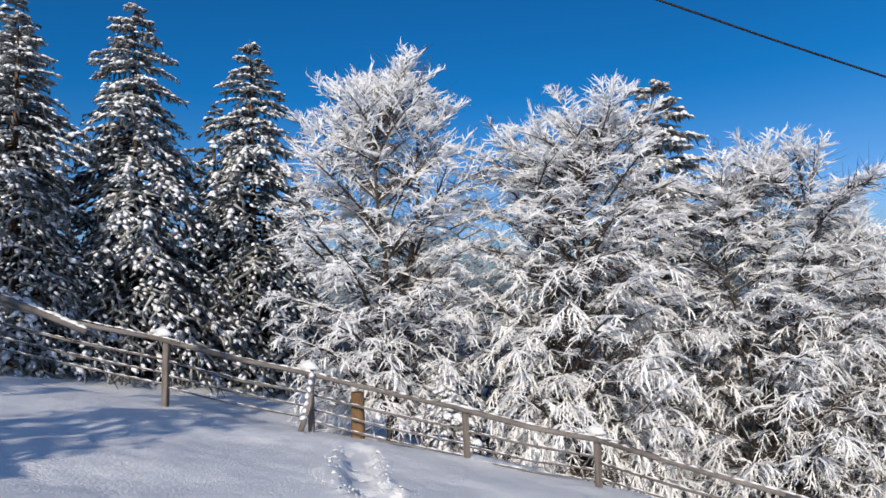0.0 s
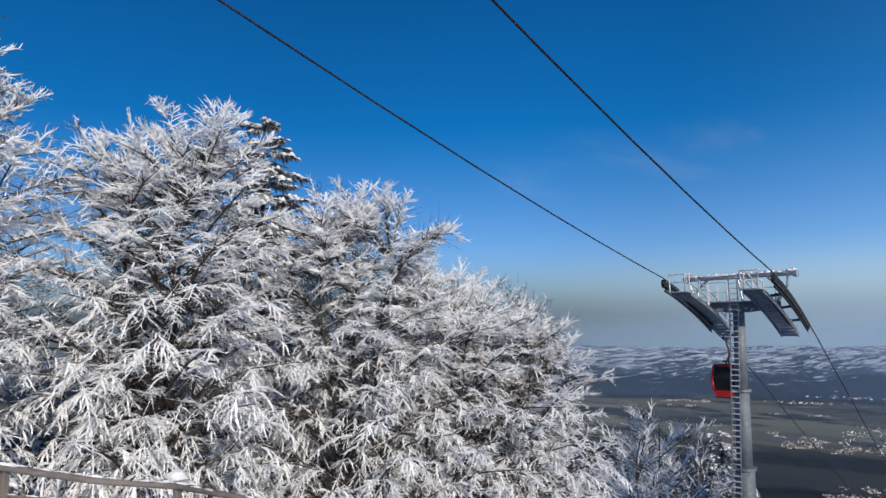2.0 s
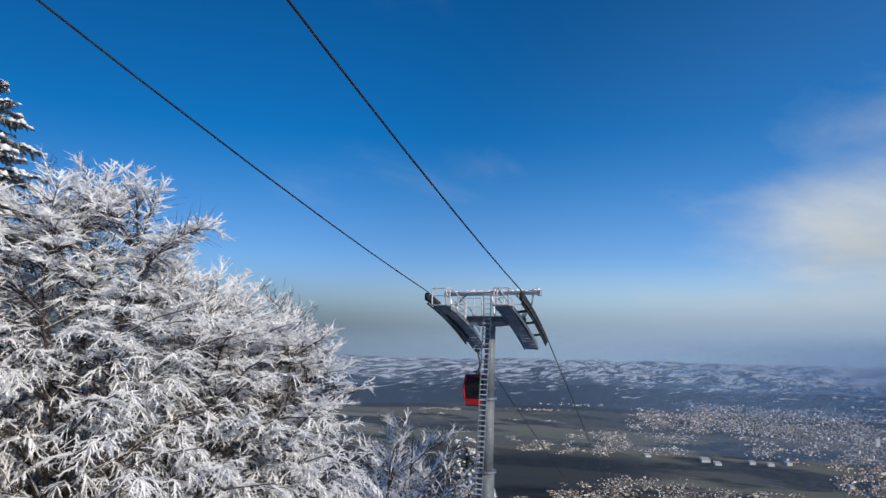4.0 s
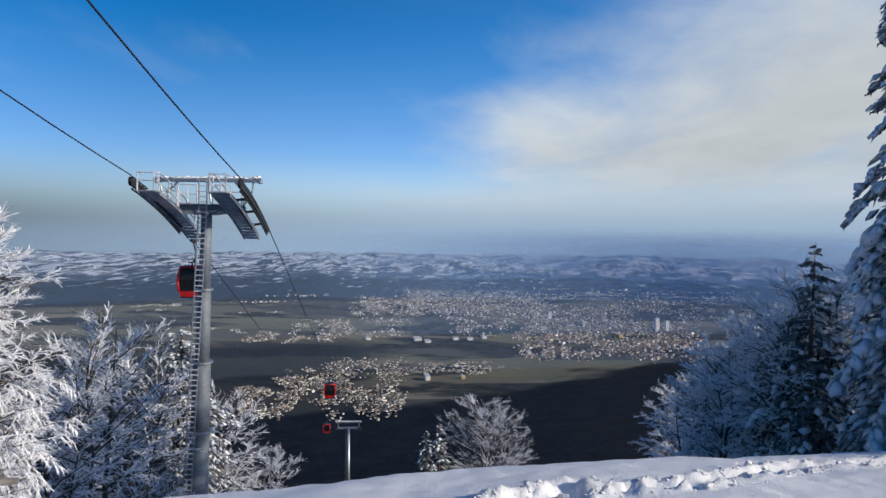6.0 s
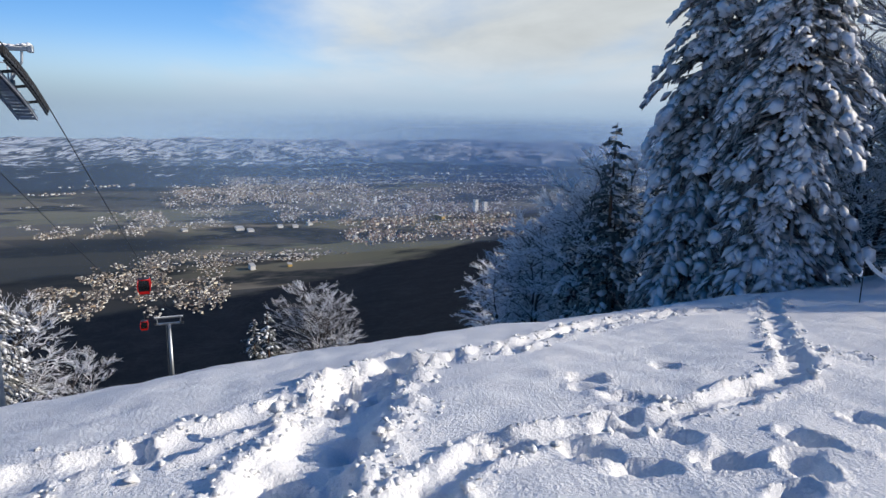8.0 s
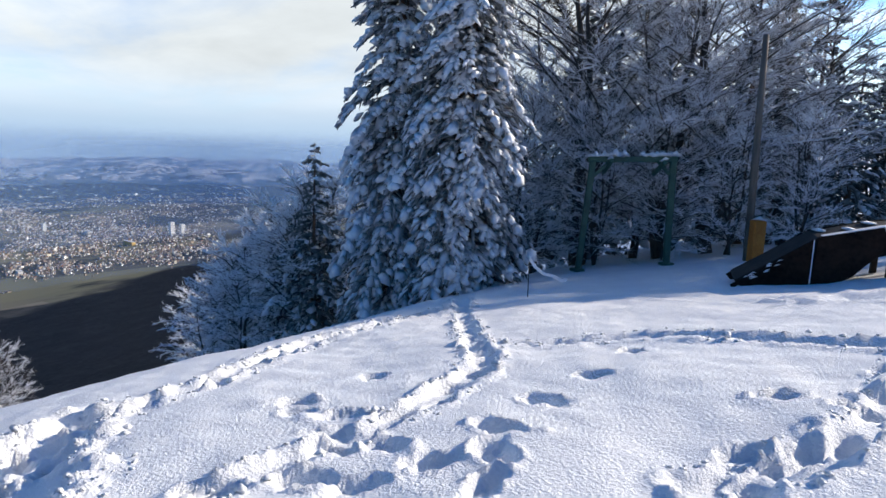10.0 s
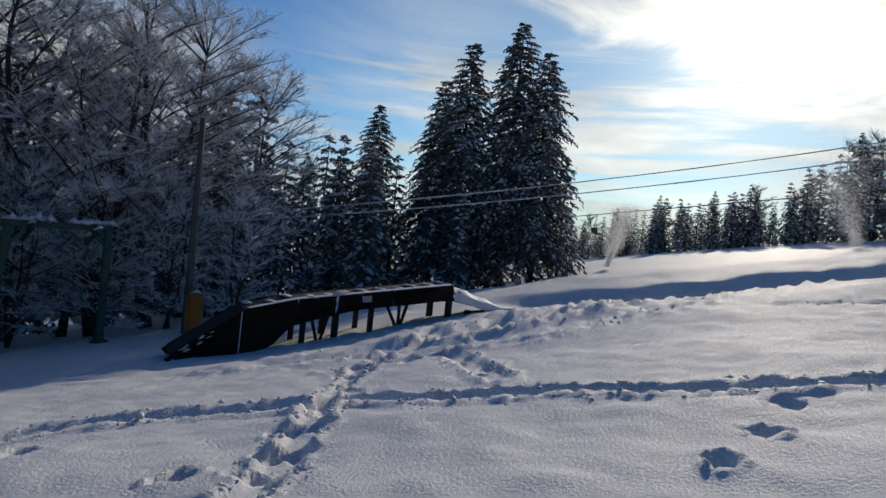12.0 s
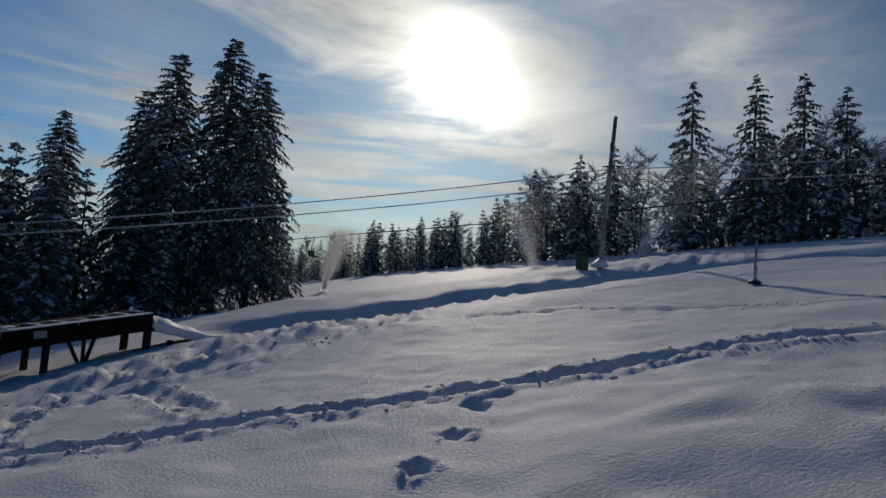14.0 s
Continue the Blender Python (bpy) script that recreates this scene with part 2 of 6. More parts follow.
pale_pole = material("frosted_pole", mottled((0.10, 0.09, 0.085), (0.55, 0.55, 0.58), 2.0, 40.0, 0.5, 0.006, (1, 1, 0.3)), 0.8)
tape = material("white_tape", mottled((0.70, 0.71, 0.74), (0.88, 0.88, 0.90), 4.0, 40.0, 0.2, 0.004), 0.5)
def mist_material():
    mat = bpy.data.materials.new("snow_mist")
    mat.use_nodes = True
    n = Net(mat.node_tree)
    through_light = n.add("ShaderNodeBsdfTranslucent", {"Color": rgb(0.95, 0.93, 0.90)})
    lit = n.add("ShaderNodeBsdfDiffuse", {"Color": rgb(0.92, 0.92, 0.93)})
    mixed = n.add("ShaderNodeMixShader", {"Fac": 0.35})
    n.put(mixed.inputs[1], through_light.outputs[0])
    n.put(mixed.inputs[2], lit.outputs[0])
    n.add("ShaderNodeOutputMaterial", {"Surface": mixed.outputs[0]})
    return mat


mist = mist_material()
plaster = material("grey_plaster", mottled((0.42, 0.42, 0.41), (0.58, 0.57, 0.55), 0.6, 30.0, 0.3, 0.01), 0.85)
shrub = material("brown_stems", mottled((0.10, 0.055, 0.035), (0.26, 0.16, 0.11), 3.0, 40.0, 0.3, 0.01, random_island=0.6), 0.85)


def house_wall_build(n, where):
    r = where.outputs["Random Per Island"]
    ramp = n.add("ShaderNodeValToRGB", {"Fac": r})
    stops = ramp.color_ramp.elements
    ramp.color_ramp.interpolation = "CONSTANT"
    stops[0].position, stops[0].color = 0.0, rgb(0.20, 0.19, 0.18)
    stops[1].position, stops[1].color = 0.22, rgb(0.80, 0.78, 0.74)
    for where_, c in ((0.40, (0.32, 0.28, 0.24)), (0.55, (0.84, 0.82, 0.79)), (0.70, (0.46, 0.36, 0.26)), (0.80, (0.24, 0.22, 0.21)), (0.90, (0.66, 0.60, 0.48))):
        stops.new(where_).color = rgb(*c)
    return ramp.outputs[0], None, 0, 0


def house_roof_build(stops_at):
    """Roofs of many colours, one to a house."""
    def build(n, where):
        ramp = n.add("ShaderNodeValToRGB", {"Fac": where.outputs["Random Per Island"]})
        stops = ramp.color_ramp.elements
        stops[0].position, stops[0].color = 0.0, rgb(*stops_at[0])
        stops[1].position, stops[1].color = 1.0, rgb(*stops_at[-1])
        for k, c in enumerate(stops_at[1:-1]):
            stops.new((k + 1) / (len(stops_at) - 1)).color = rgb(*c)
        return ramp.outputs[0], None, 0, 0
    return build


house_wall = material("house_walls", house_wall_build, 0.85)
house_roof = material("house_roofs", house_roof_build(((0.10, 0.050, 0.038), (0.07, 0.050, 0.045), (0.035, 0.034, 0.036), (0.09, 0.080, 0.076), (0.14, 0.14, 0.15))), 0.8)
house_roof_red = material("tiled_roofs", house_roof_build(((0.30, 0.11, 0.06), (0.10, 0.06, 0.045), (0.34, 0.15, 0.08), (0.05, 0.045, 0.045), (0.16, 0.13, 0.11), (0.36, 0.18, 0.10))), 0.8)


def ground_build(n, where):
    """Snow on the hilltop, bare dark woods down the slope, fields in the valley, snow-patched hills beyond."""
    p = where.outputs["Position"]
    s = n.add("ShaderNodeSeparateXYZ", {"Vector": p})
    flat = n.add("ShaderNodeCombineXYZ", {"X": s.outputs[0], "Y": s.outputs[1], "Z": 0.0}).outputs[0]
    far = n.add("ShaderNodeVectorMath", {0: flat}, operation="LENGTH").outputs["Value"]
    snow_rgb, h, _, _ = snow_build(n, where)
    # woods, their dark colour tinted with haze blue
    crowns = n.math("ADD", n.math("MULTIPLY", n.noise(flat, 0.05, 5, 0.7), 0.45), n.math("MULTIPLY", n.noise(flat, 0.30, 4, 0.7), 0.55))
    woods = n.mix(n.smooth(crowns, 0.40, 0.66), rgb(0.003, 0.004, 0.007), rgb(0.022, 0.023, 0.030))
    # fields
    cells = n.add("ShaderNodeTexVoronoi", {"Vector": n.scaled(flat, 0.011, 0.0045, 1.0, radians(20)), "Scale": 1.0}).outputs["Color"]
    pick = n.add("ShaderNodeSeparateColor", {"Color": cells}).outputs[0]
    field = n.add("ShaderNodeValToRGB", {"Fac": pick})
    stops = field.color_ramp.elements
    stops[0].position, stops[0].color = 0.0, rgb(0.09, 0.085, 0.075)
    stops[1].position, stops[1].color = 1.0, rgb(0.24, 0.205, 0.155)
    stops.new(0.4).color = rgb(0.17, 0.148, 0.115)
    stops.new(0.7).color = rgb(0.17, 0.165, 0.105)
    patch = n.smooth(n.noise(n.scaled(flat, 0.006, 0.0035, 1.0, radians(15)), 1.0, 5, 0.6), 0.48, 0.56)
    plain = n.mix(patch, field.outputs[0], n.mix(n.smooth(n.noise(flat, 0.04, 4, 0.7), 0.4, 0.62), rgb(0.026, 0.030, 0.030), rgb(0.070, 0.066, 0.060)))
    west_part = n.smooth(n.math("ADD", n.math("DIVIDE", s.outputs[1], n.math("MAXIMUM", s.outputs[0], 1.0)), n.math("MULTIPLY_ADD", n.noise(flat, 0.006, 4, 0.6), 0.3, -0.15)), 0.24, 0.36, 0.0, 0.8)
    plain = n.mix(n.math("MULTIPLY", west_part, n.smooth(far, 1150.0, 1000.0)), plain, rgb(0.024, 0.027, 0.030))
    # hills, with the blue of distant haze mixed into their dark base colour
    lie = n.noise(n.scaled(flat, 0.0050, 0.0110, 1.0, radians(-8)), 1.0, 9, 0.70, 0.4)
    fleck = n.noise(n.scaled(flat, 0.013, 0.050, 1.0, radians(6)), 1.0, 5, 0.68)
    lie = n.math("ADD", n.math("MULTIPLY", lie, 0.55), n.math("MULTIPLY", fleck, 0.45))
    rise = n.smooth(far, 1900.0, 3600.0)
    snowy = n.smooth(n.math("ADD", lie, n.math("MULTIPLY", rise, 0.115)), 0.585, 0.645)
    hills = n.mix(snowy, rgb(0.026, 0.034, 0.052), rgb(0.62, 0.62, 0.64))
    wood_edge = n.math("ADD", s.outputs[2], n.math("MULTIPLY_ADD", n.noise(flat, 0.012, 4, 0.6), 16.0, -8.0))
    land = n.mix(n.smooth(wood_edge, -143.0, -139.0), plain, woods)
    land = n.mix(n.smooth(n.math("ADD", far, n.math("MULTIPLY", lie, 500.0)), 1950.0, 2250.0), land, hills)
    top_edge = n.math("MULTIPLY", n.noise(flat, 0.08, 4), 24.0)
    cover = n.smooth(n.math("ADD", s.outputs[2], top_edge), -24.0, -20.0)
    return n.mix(cover, land, snow_rgb), h, 0.8, 0.033


def snow_gloss(n, where):
    """Gloss on the hilltop's snow, none on the woods and fields below."""
    z = n.add("ShaderNodeSeparateXYZ", {"Vector": where.outputs["Position"]}).outputs[2]
    return n.smooth(z, -26.0, -18.0, 0.02, 0.15)


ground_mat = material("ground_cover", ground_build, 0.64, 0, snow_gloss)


# ---- mesh building ----
class Shell:
    """Gathers pieces into one mesh."""

    def __init__(self):
        self.verts, self.faces, self.slots, self.count = [], [], [], 0

    def add(self, verts, faces, slot=0):
        verts, faces = np.asarray(verts, float).reshape(-1, 3), np.asarray(faces, int)
        if len(verts):
            self.verts.append(verts)
            self.faces.append(faces + self.count)
            self.slots.append(np.full(len(faces), slot))
            self.count += len(verts)
        return self

    def tube(self, a, b, ra, rb=None, sides=8, slot=0, caps=True):
        a, b = np.atleast_2d(np.asarray(a, float)), np.atleast_2d(np.asarray(b, float))
        ra = np.broadcast_to(np.asarray(ra, float), (len(a),))
        rb = ra if rb is None else np.broadcast_to(np.asarray(rb, float), (len(a),))
        v, f = tube_arrays(a, b, ra, rb, sides)
        self.add(v, f, slot)
        if caps and sides > 3:
            n = len(a)
            base = (np.arange(n) * 2 * sides)[:, None]
            off = self.count - len(v)
            for k in range(1, sides - 1):
                self.faces.append(np.stack([base[:, 0] + 0, base[:, 0] + k + 1, base[:, 0] + k], 1) + off)
                self.faces.append(np.stack([base[:, 0] + sides, base[:, 0] + sides + k, base[:, 0] + sides + k + 1], 1) + off)
                self.slots += [np.full(n, slot), np.full(n, slot)]
        return self

    def cone(self, a, b, r, slot=0):
        """Slim three-sided spikes from a to b."""
        v, f = tube_arrays(a, b, np.broadcast_to(np.asarray(r, float), (len(a),)), np.zeros(len(a)), 3)
        v = v.reshape(-1, 6, 3)[:, :4].reshape(-1, 3)
        i = (np.arange(len(a)) * 4)[:, None, None]
        return self.add(v, (i + np.array([(0, 1, 3), (1, 2, 3), (2, 0, 3)])[None]).reshape(-1, 3), slot)

    def path(self, points, radius, sides=8, slot=0):
        """One welded tube along a line of points."""
        pts = np.asarray([tuple(p) for p in points], float)
        n = len(pts)
        rad = np.broadcast_to(np.asarray(radius, float), (n,))
        way = np.gradient(pts, axis=0)
        way /= np.linalg.norm(way, axis=1, keepdims=True) + 1e-9
        s = np.cross(way[0], (1.0, 0, 0) if abs(way[0, 2]) > 0.9 else (0, 0, 1.0))
        ang = np.arange(sides) * 2 * np.pi / sides + 0.5
        rings = []
        for i in range(n):
            s = s - way[i] * np.dot(s, way[i])
            s /= np.linalg.norm(s) + 1e-9
            t = np.cross(s, way[i])
            rings.append(pts[i] + (np.outer(np.cos(ang), s) + np.outer(np.sin(ang), t)) * rad[i])
        k = np.arange(sides)
        f = np.stack([k, (k + 1) % sides, (k + 1) % sides + sides, k + sides], 1)
        at = self.count
        self.add(np.concatenate(rings), (np.arange(n - 1) * sides)[:, None, None].repeat(sides, 1).reshape(-1, 1) + np.tile(f, (n - 1, 1)), slot)
        last = (n - 1) * sides
        ends = np.array([(0, j + 1, j) for j in range(1, sides - 1)] + [(last, last + j, last + j + 1) for j in range(1, sides - 1)])
        self.faces.append(ends + at)
        self.slots.append(np.full(len(ends), slot))
        return self

    def box(self, centre, size, m=None, slot=0, bevel=0.0):
        x, y, z = (s / 2 for s in size)
        if bevel:
            c = bevel
            ring = [(-x + c, -y), (x - c, -y), (x, -y + c), (x, y - c), (x - c, y), (-x + c, y), (-x, y - c), (-x, -y + c)]
            inner = [(px * (1 - c / x), py * (1 - c / y)) for px, py in ring]
            v = [(*p, -z) for p in inner] + [(*p, -z + c) for p in ring] + [(*p, z - c) for p in ring] + [(*p, z) for p in inner]
            f4 = [(r * 8 + i, r * 8 + (i + 1) % 8, r * 8 + 8 + (i + 1) % 8, r * 8 + 8 + i) for r in range(3) for i in range(8)]
            f3 = [(0, i + 1, i) for i in range(1, 7)] + [(24, 24 + i, 25 + i) for i in range(1, 7)]
        else:
            v = [(sx * x, sy * y, sz * z) for sz in (-1, 1) for sx, sy in ((-1, -1), (1, -1), (1, 1), (-1, 1))]
            f4 = [(0, 3, 2, 1), (4, 5, 6, 7), (0, 1, 5, 4), (1, 2, 6, 5), (2, 3, 7, 6), (3, 0, 4, 7)]
            f3 = []
        v = np.array(v, float)
        if m is not None:
            v = v @ np.array(m.to_3x3()).T
        v = v + np.asarray(centre, float)
        at = self.count
        self.add(v, f4, slot)
        if f3:
            self.faces.append(np.array(f3) + at)
            self.slots.append(np.full(len(f3), slot))
        return self

    def bar(self, a, b, w, h, slot=0, bevel=0.0):
        """A squared bar from a to b, w wide and h high."""
        a, b = Vector(a), Vector(b)
        d = (b - a).normalized()
        side = Vector((0, 0, 1)).cross(d)
        side = side.normalized() if side.length > 1e-4 else Vector((1, 0, 0))
        top = d.cross(side)
        m = Matrix((d, side, top)).transposed()
        return self.box((a + b) / 2, ((b - a).length, w, h), m, slot, bevel)

    def blobs(self, centre, along, width, height, slot=0):
        v, f = blob_arrays(np.atleast_2d(centre), np.atleast_2d(along), np.atleast_1d(width), np.atleast_1d(height))
        return self.add(v, f, slot)

    def mesh(self, name, mats, smooth=False):
        me = bpy.data.meshes.new(name)
        v = np.concatenate(self.verts) if self.verts else np.zeros((0, 3))
        me.vertices.add(len(v))
        me.vertices.foreach_set("co", v.ravel().astype(np.float32))
        sizes = np.concatenate([np.full(len(f), f.shape[1]) for f in self.faces])
        loops = np.concatenate([f.ravel() for f in self.faces])
        me.loops.add(len(loops))
        me.loops.foreach_set("vertex_index", loops.astype(np.int32))
        me.polygons.add(len(sizes))
        me.polygons.foreach_set("loop_start", np.concatenate([[0], np.cumsum(sizes)[:-1]]).astype(np.int32))
        for m in mats if isinstance(mats, (list, tuple)) else [mats]:
            me.materials.append(m)
        me.polygons.foreach_set("material_index", np.concatenate(self.slots).astype(np.int32))
        me.update(calc_edges=True)
        me.polygons.foreach_set("use_smooth", np.full(len(sizes), bool(smooth)))
        return me


def tube_arrays(a, b, ra, rb, sides):
    d = b - a
    d = d / (np.linalg.norm(d, axis=1, keepdims=True) + 1e-9)
    ref = np.where(np.abs(d[:, 2:]) > 0.9, [[1.0, 0, 0]], [[0, 0, 1.0]])
    s = np.cross(d, ref)
    s /= np.linalg.norm(s, axis=1, keepdims=True) + 1e-9
    t = np.cross(s, d)
    ang = np.arange(sides) * 2 * np.pi / sides + 0.5
    ring = s[:, None] * np.cos(ang)[None, :, None] + t[:, None] * np.sin(ang)[None, :, None]
    v = np.concatenate([a[:, None] + ring * ra[:, None, None], b[:, None] + ring * rb[:, None, None]], 1)
    i = np.arange(sides)
    f = np.stack([i, (i + 1) % sides, (i + 1) % sides + sides, i + sides], 1)
    f = (np.arange(len(a)) * 2 * sides)[:, None, None] + f[None]
    return v.reshape(-1, 3), f.reshape(-1, 4)


def blob_arrays(c, along, w, h):
    """Soft flat lumps: six round the rim, one above."""
    n = len(c)
    w, h = np.broadcast_to(w, (n,))[:, None], np.broadcast_to(h, (n,))[:, None]
    horizontal = along / (np.linalg.norm(along, axis=1, keepdims=True) + 1e-9)
    side = np.cross(np.array([[0, 0, 1.0]]), horizontal)
    side /= np.linalg.norm(side, axis=1, keepdims=True) + 1e-9
    top = np.cross(horizontal, side)
    side = side * w
    v = np.stack([c + along, c + along * 0.45 + side, c - along * 0.5 + side * 0.9, c - along, c - along * 0.5 - side * 0.9, c + along * 0.45 - side,
                  c + top * h], 1)
    shake = np.random.RandomState(n % 9973).uniform(-1, 1, v.shape) * np.minimum(w, h)[:, None] * 0.38
    v = v + shake
    f = np.array([(i, (i + 1) % 6, 6) for i in range(6)] + [(0, i + 1, i) for i in range(1, 5)])
    f = (np.arange(n) * 7)[:, None, None] + f[None]
    return v.reshape(-1, 3), f.reshape(-1, 3)


def part(name, shell, mats, parent, label="", smooth=False):
    ob = new(name, shell.mesh(name, mats, smooth) if isinstance(shell, Shell) else shell)
    ob.parent = parent
    return tagged(ob, label)


def thing(name, m, label, category, group="", kind=""):
    ob = new(name)
    ob.matrix_world = m
    return tagged(ob, label, category, group, kind)

# ---- ground ----
def sat(v, m):
    return m * np.tanh(v / m)


def off_line(x, y, x0, y0, x1, y1):
    dx, dy = x1 - x0, y1 - y0
    u = np.clip(((x - x0) * dx + (y - y0) * dy) / (dx * dx + dy * dy), 0, 1)
    return np.hypot(x - x0 - u * dx, y - y0 - u * dy), u


def lumpy(x, y, seed, scale):
    """Cheap smooth unevenness from a few crossed waves, about -1 to 1."""
    r = np.random.RandomState(seed)
    total = np.zeros_like(x)
    for k in range(9):
        a, ph, f = r.uniform(0, 2 * np.pi), r.uniform(0, 2 * np.pi), r.uniform(0.6, 1.9) / scale
        total += np.sin((x * np.cos(a) + y * np.sin(a)) * f * 2 * np.pi + ph + 1.3 * np.sin((y * np.cos(a) - x * np.sin(a)) * f * 3.1 + ph * 2))
    return total / 4.0


def lie_of_land(x, y):
    x, y = np.asarray(x, float), np.asarray(y, float)
    xs, ys = sat(x, 90.0), sat(y, 90.0)
    z = -0.195 * xs - 0.057 * ys - 0.0011 * ys * ys * np.exp(-((ys / 45) ** 2))
    # a long hollow behind the near rise, with a steep bank on its far side
    bank = -(y + 22.6 + 0.06 * x + 0.35 * np.sin(x * 0.9) + 0.2 * np.sin(x * 2.3))
    hollow = 0.85 * np.exp(-((bank + 1.0) / np.where(bank > -1.0, 3.0, 2.6)) ** 2) / (1 + np.exp(np.clip(bank / 0.16, -40, 40)))
    z = z - hollow / (1 + np.exp(np.clip((x - 2.0) / 1.2, -40, 40))) / (1 + np.exp(np.clip((-x - 22) / 2.0, -40, 40)))
    z = z + 0.28 * np.exp(-((off_line(x, y, -1.5, -12.8, -12, -16)[0] / 2.5) ** 2))
    z = z + 0.45 * np.exp(-((off_line(x, y, 1, -27, -14, -25.5)[0] / 3.0) ** 2))
    z = z + 0.30 * np.exp(-((x - 6.5) ** 2 + (y + 0.5) ** 2) / 30)
    z = z - 0.35 * np.exp(-((x - 8) ** 2 + (y + 14) ** 2) / 30)
    z = z - 1.0 / (1 + np.exp(-np.clip((y - 12.3 + 0.10 * np.clip(x, 0, None) ** 1.5) / 0.45, -40, 40))) * (y > 0) / (1 + np.exp(np.clip((x - 21.0) / 1.6, -40, 40)))
    z = z - 0.85 * np.exp(-(((x - 9.0) / 5.0) ** 2 + ((y + 46.0) / 8.0) ** 2))
    s = x * 0.85 + y * 0.527 - 9.3
    q = np.where(s > 60, s, np.log1p(np.exp(np.clip(s, -60, 60) / 1.1)) * 1.1)
    z = z - 172 * (1 - np.exp(-q / 420))
    far = np.hypot(x, y)
    ridge = np.clip((far - 2000) / 1500, 0, 1)
    z = z + ridge * (10 + 17 * lumpy(x, y, 5, 900.0) + 11 * lumpy(x, y, 6, 300.0)) + np.clip((far - 3300) / 1300, 0, 1) * 24
    return z


def ground_at(x, y):
    return float(lie_of_land(np.array([x]), np.array([y]))[0])


# trodden ways in the snow: (line, half width, depth, raised edge, roughness)
WAYS = [
    ([(3.2, 0.8), (4.2, 0.6), (5.0, 0.5), (6.0, 0.4), (6.6, 0.1)], 0.30, 0.15, 0.08, 1.0),
    ([(6.6, 0.1), (6.7, -0.4), (7.2, -1.2), (9.4, -2.9), (11.1, -5.0), (11.7, -7.1), (13.7, -8.3)], 0.20, 0.08, 0.07, 1.0),
    ([(6.2, 0.3), (5.0, 1.2), (4.5, 1.6), (4.0, 2.6)], 0.24, 0.09, 0.06, 0.8),
    ([(3.3, 0.1), (3.9, -0.4), (4.2, -1.1), (4.4, -1.8), (4.9, -2.6), (5.5, -3.4), (6.9, -4.2), (9.6, -5.8), (11.7, -7.1)], 0.13, 0.065, 0.045, 0.9),
    ([(2.6, -6.7), (1.4, -6.75), (0.2, -6.7), (-1.3, -6.6), (-3.2, -6.8), (-5.0, -6.7), (-5.8, -6.4), (-9.0, -6.0)], 0.22, 0.11, 0.08, 0.7),
    ([(2.6, -6.7), (3.3, -6.6), (4.9, -6.1), (5.5, -5.8), (5.9, -5.2), (6.3, -4.4), (6.5, -4.0)], 0.20, 0.09, 0.07, 0.7),
    ([(2.4, -2.6), (2.2, -3.3), (2.3, -4.1), (2.5, -4.8), (2.7, -5.5), (2.9, -6.3)], 0.14, 0.09, 0.04, 1.0),
    ([(2.9, -6.3), (3.3, -8.0), (3.6, -9.5), (3.7, -11.0), (3.6, -12.8)], 0.12, 0.05, 0.03, 1.0),
    ([(-2.6, -11.8), (-4.3, -11.5), (-5.8, -10.3), (-6.9, -9.3), (-7.9, -8.5)], 0.10, 0.05, 0.04, 0.6),
    ([(6.0, -11.5), (4.4, -12.1), (3.3, -11.9), (1.6, -11.9), (0.9, -12.3), (-0.5, -13.2), (-3.0, -17.0)], 0.75, 0.10, 0.10, 1.0),
    ([(3.1, -14.0), (0.5, -15.5), (-4.0, -19.0), (-10.0, -21.0)], 1.0, 0.12, 0.12, 1.0),
    ([(4.0, -9.3), (2.4, -10.2), (1.8, -8.7), (1.3, -7.7)], 0.18, 0.06, 0.05, 1.0),
    ([(-2.0, 9.6), (-1.7, 7.6), (-1.2, 6.6), (-0.8, 5.0)], 0.22, 0.12, 0.05, 1.0),
]
PITS = [(3.7, -2.3), (4.1, -3.0), (4.4, -3.8), (5.0, -4.9), (5.5, -1.5), (5.2, -1.4), (4.9, -1.6), (4.5, -1.4), (4.0, -1.6), (3.5, -1.7), (3.35, -2.0),
        (3.0, -1.7), (3.8, -1.0), (3.5, -1.2), (-0.5, -4.62), (-0.9, -5.2), (-1.2, -5.9), (3.0, -4.2), (5.9, -2.4), (2.5, -3.1), (2.25, -3.7), (2.5, -4.3),
        (2.5, -5.0), (2.9, -5.6), (3.1, -7.0), (3.3, -8.0), (3.6, -9.6), (-1.5, -6.5), (0.3, -3.3), (0.2, -2.6)]


def steps_along():
    """Single footprints in the trodden ways."""
    r = np.random.RandomState(9)
    spots = []
    for line, half, deep, edge, rough in WAYS:
        if rough < 0.8 or half > 0.5:
            continue
        side = 1
        for (x0, y0), (x1, y1) in zip(line[:-1], line[1:]):
            run = math.hypot(x1 - x0, y1 - y0)
            for k in range(int(run / 0.42)):
                f, side = (k + r.uniform(0.2, 0.8)) * 0.42 / run, -side
                o = side * half * r.uniform(0.3, 1.1)
                spots.append((x0 + (x1 - x0) * f - (y1 - y0) / run * o, y0 + (y1 - y0) * f + (x1 - x0) / run * o))
    return spots


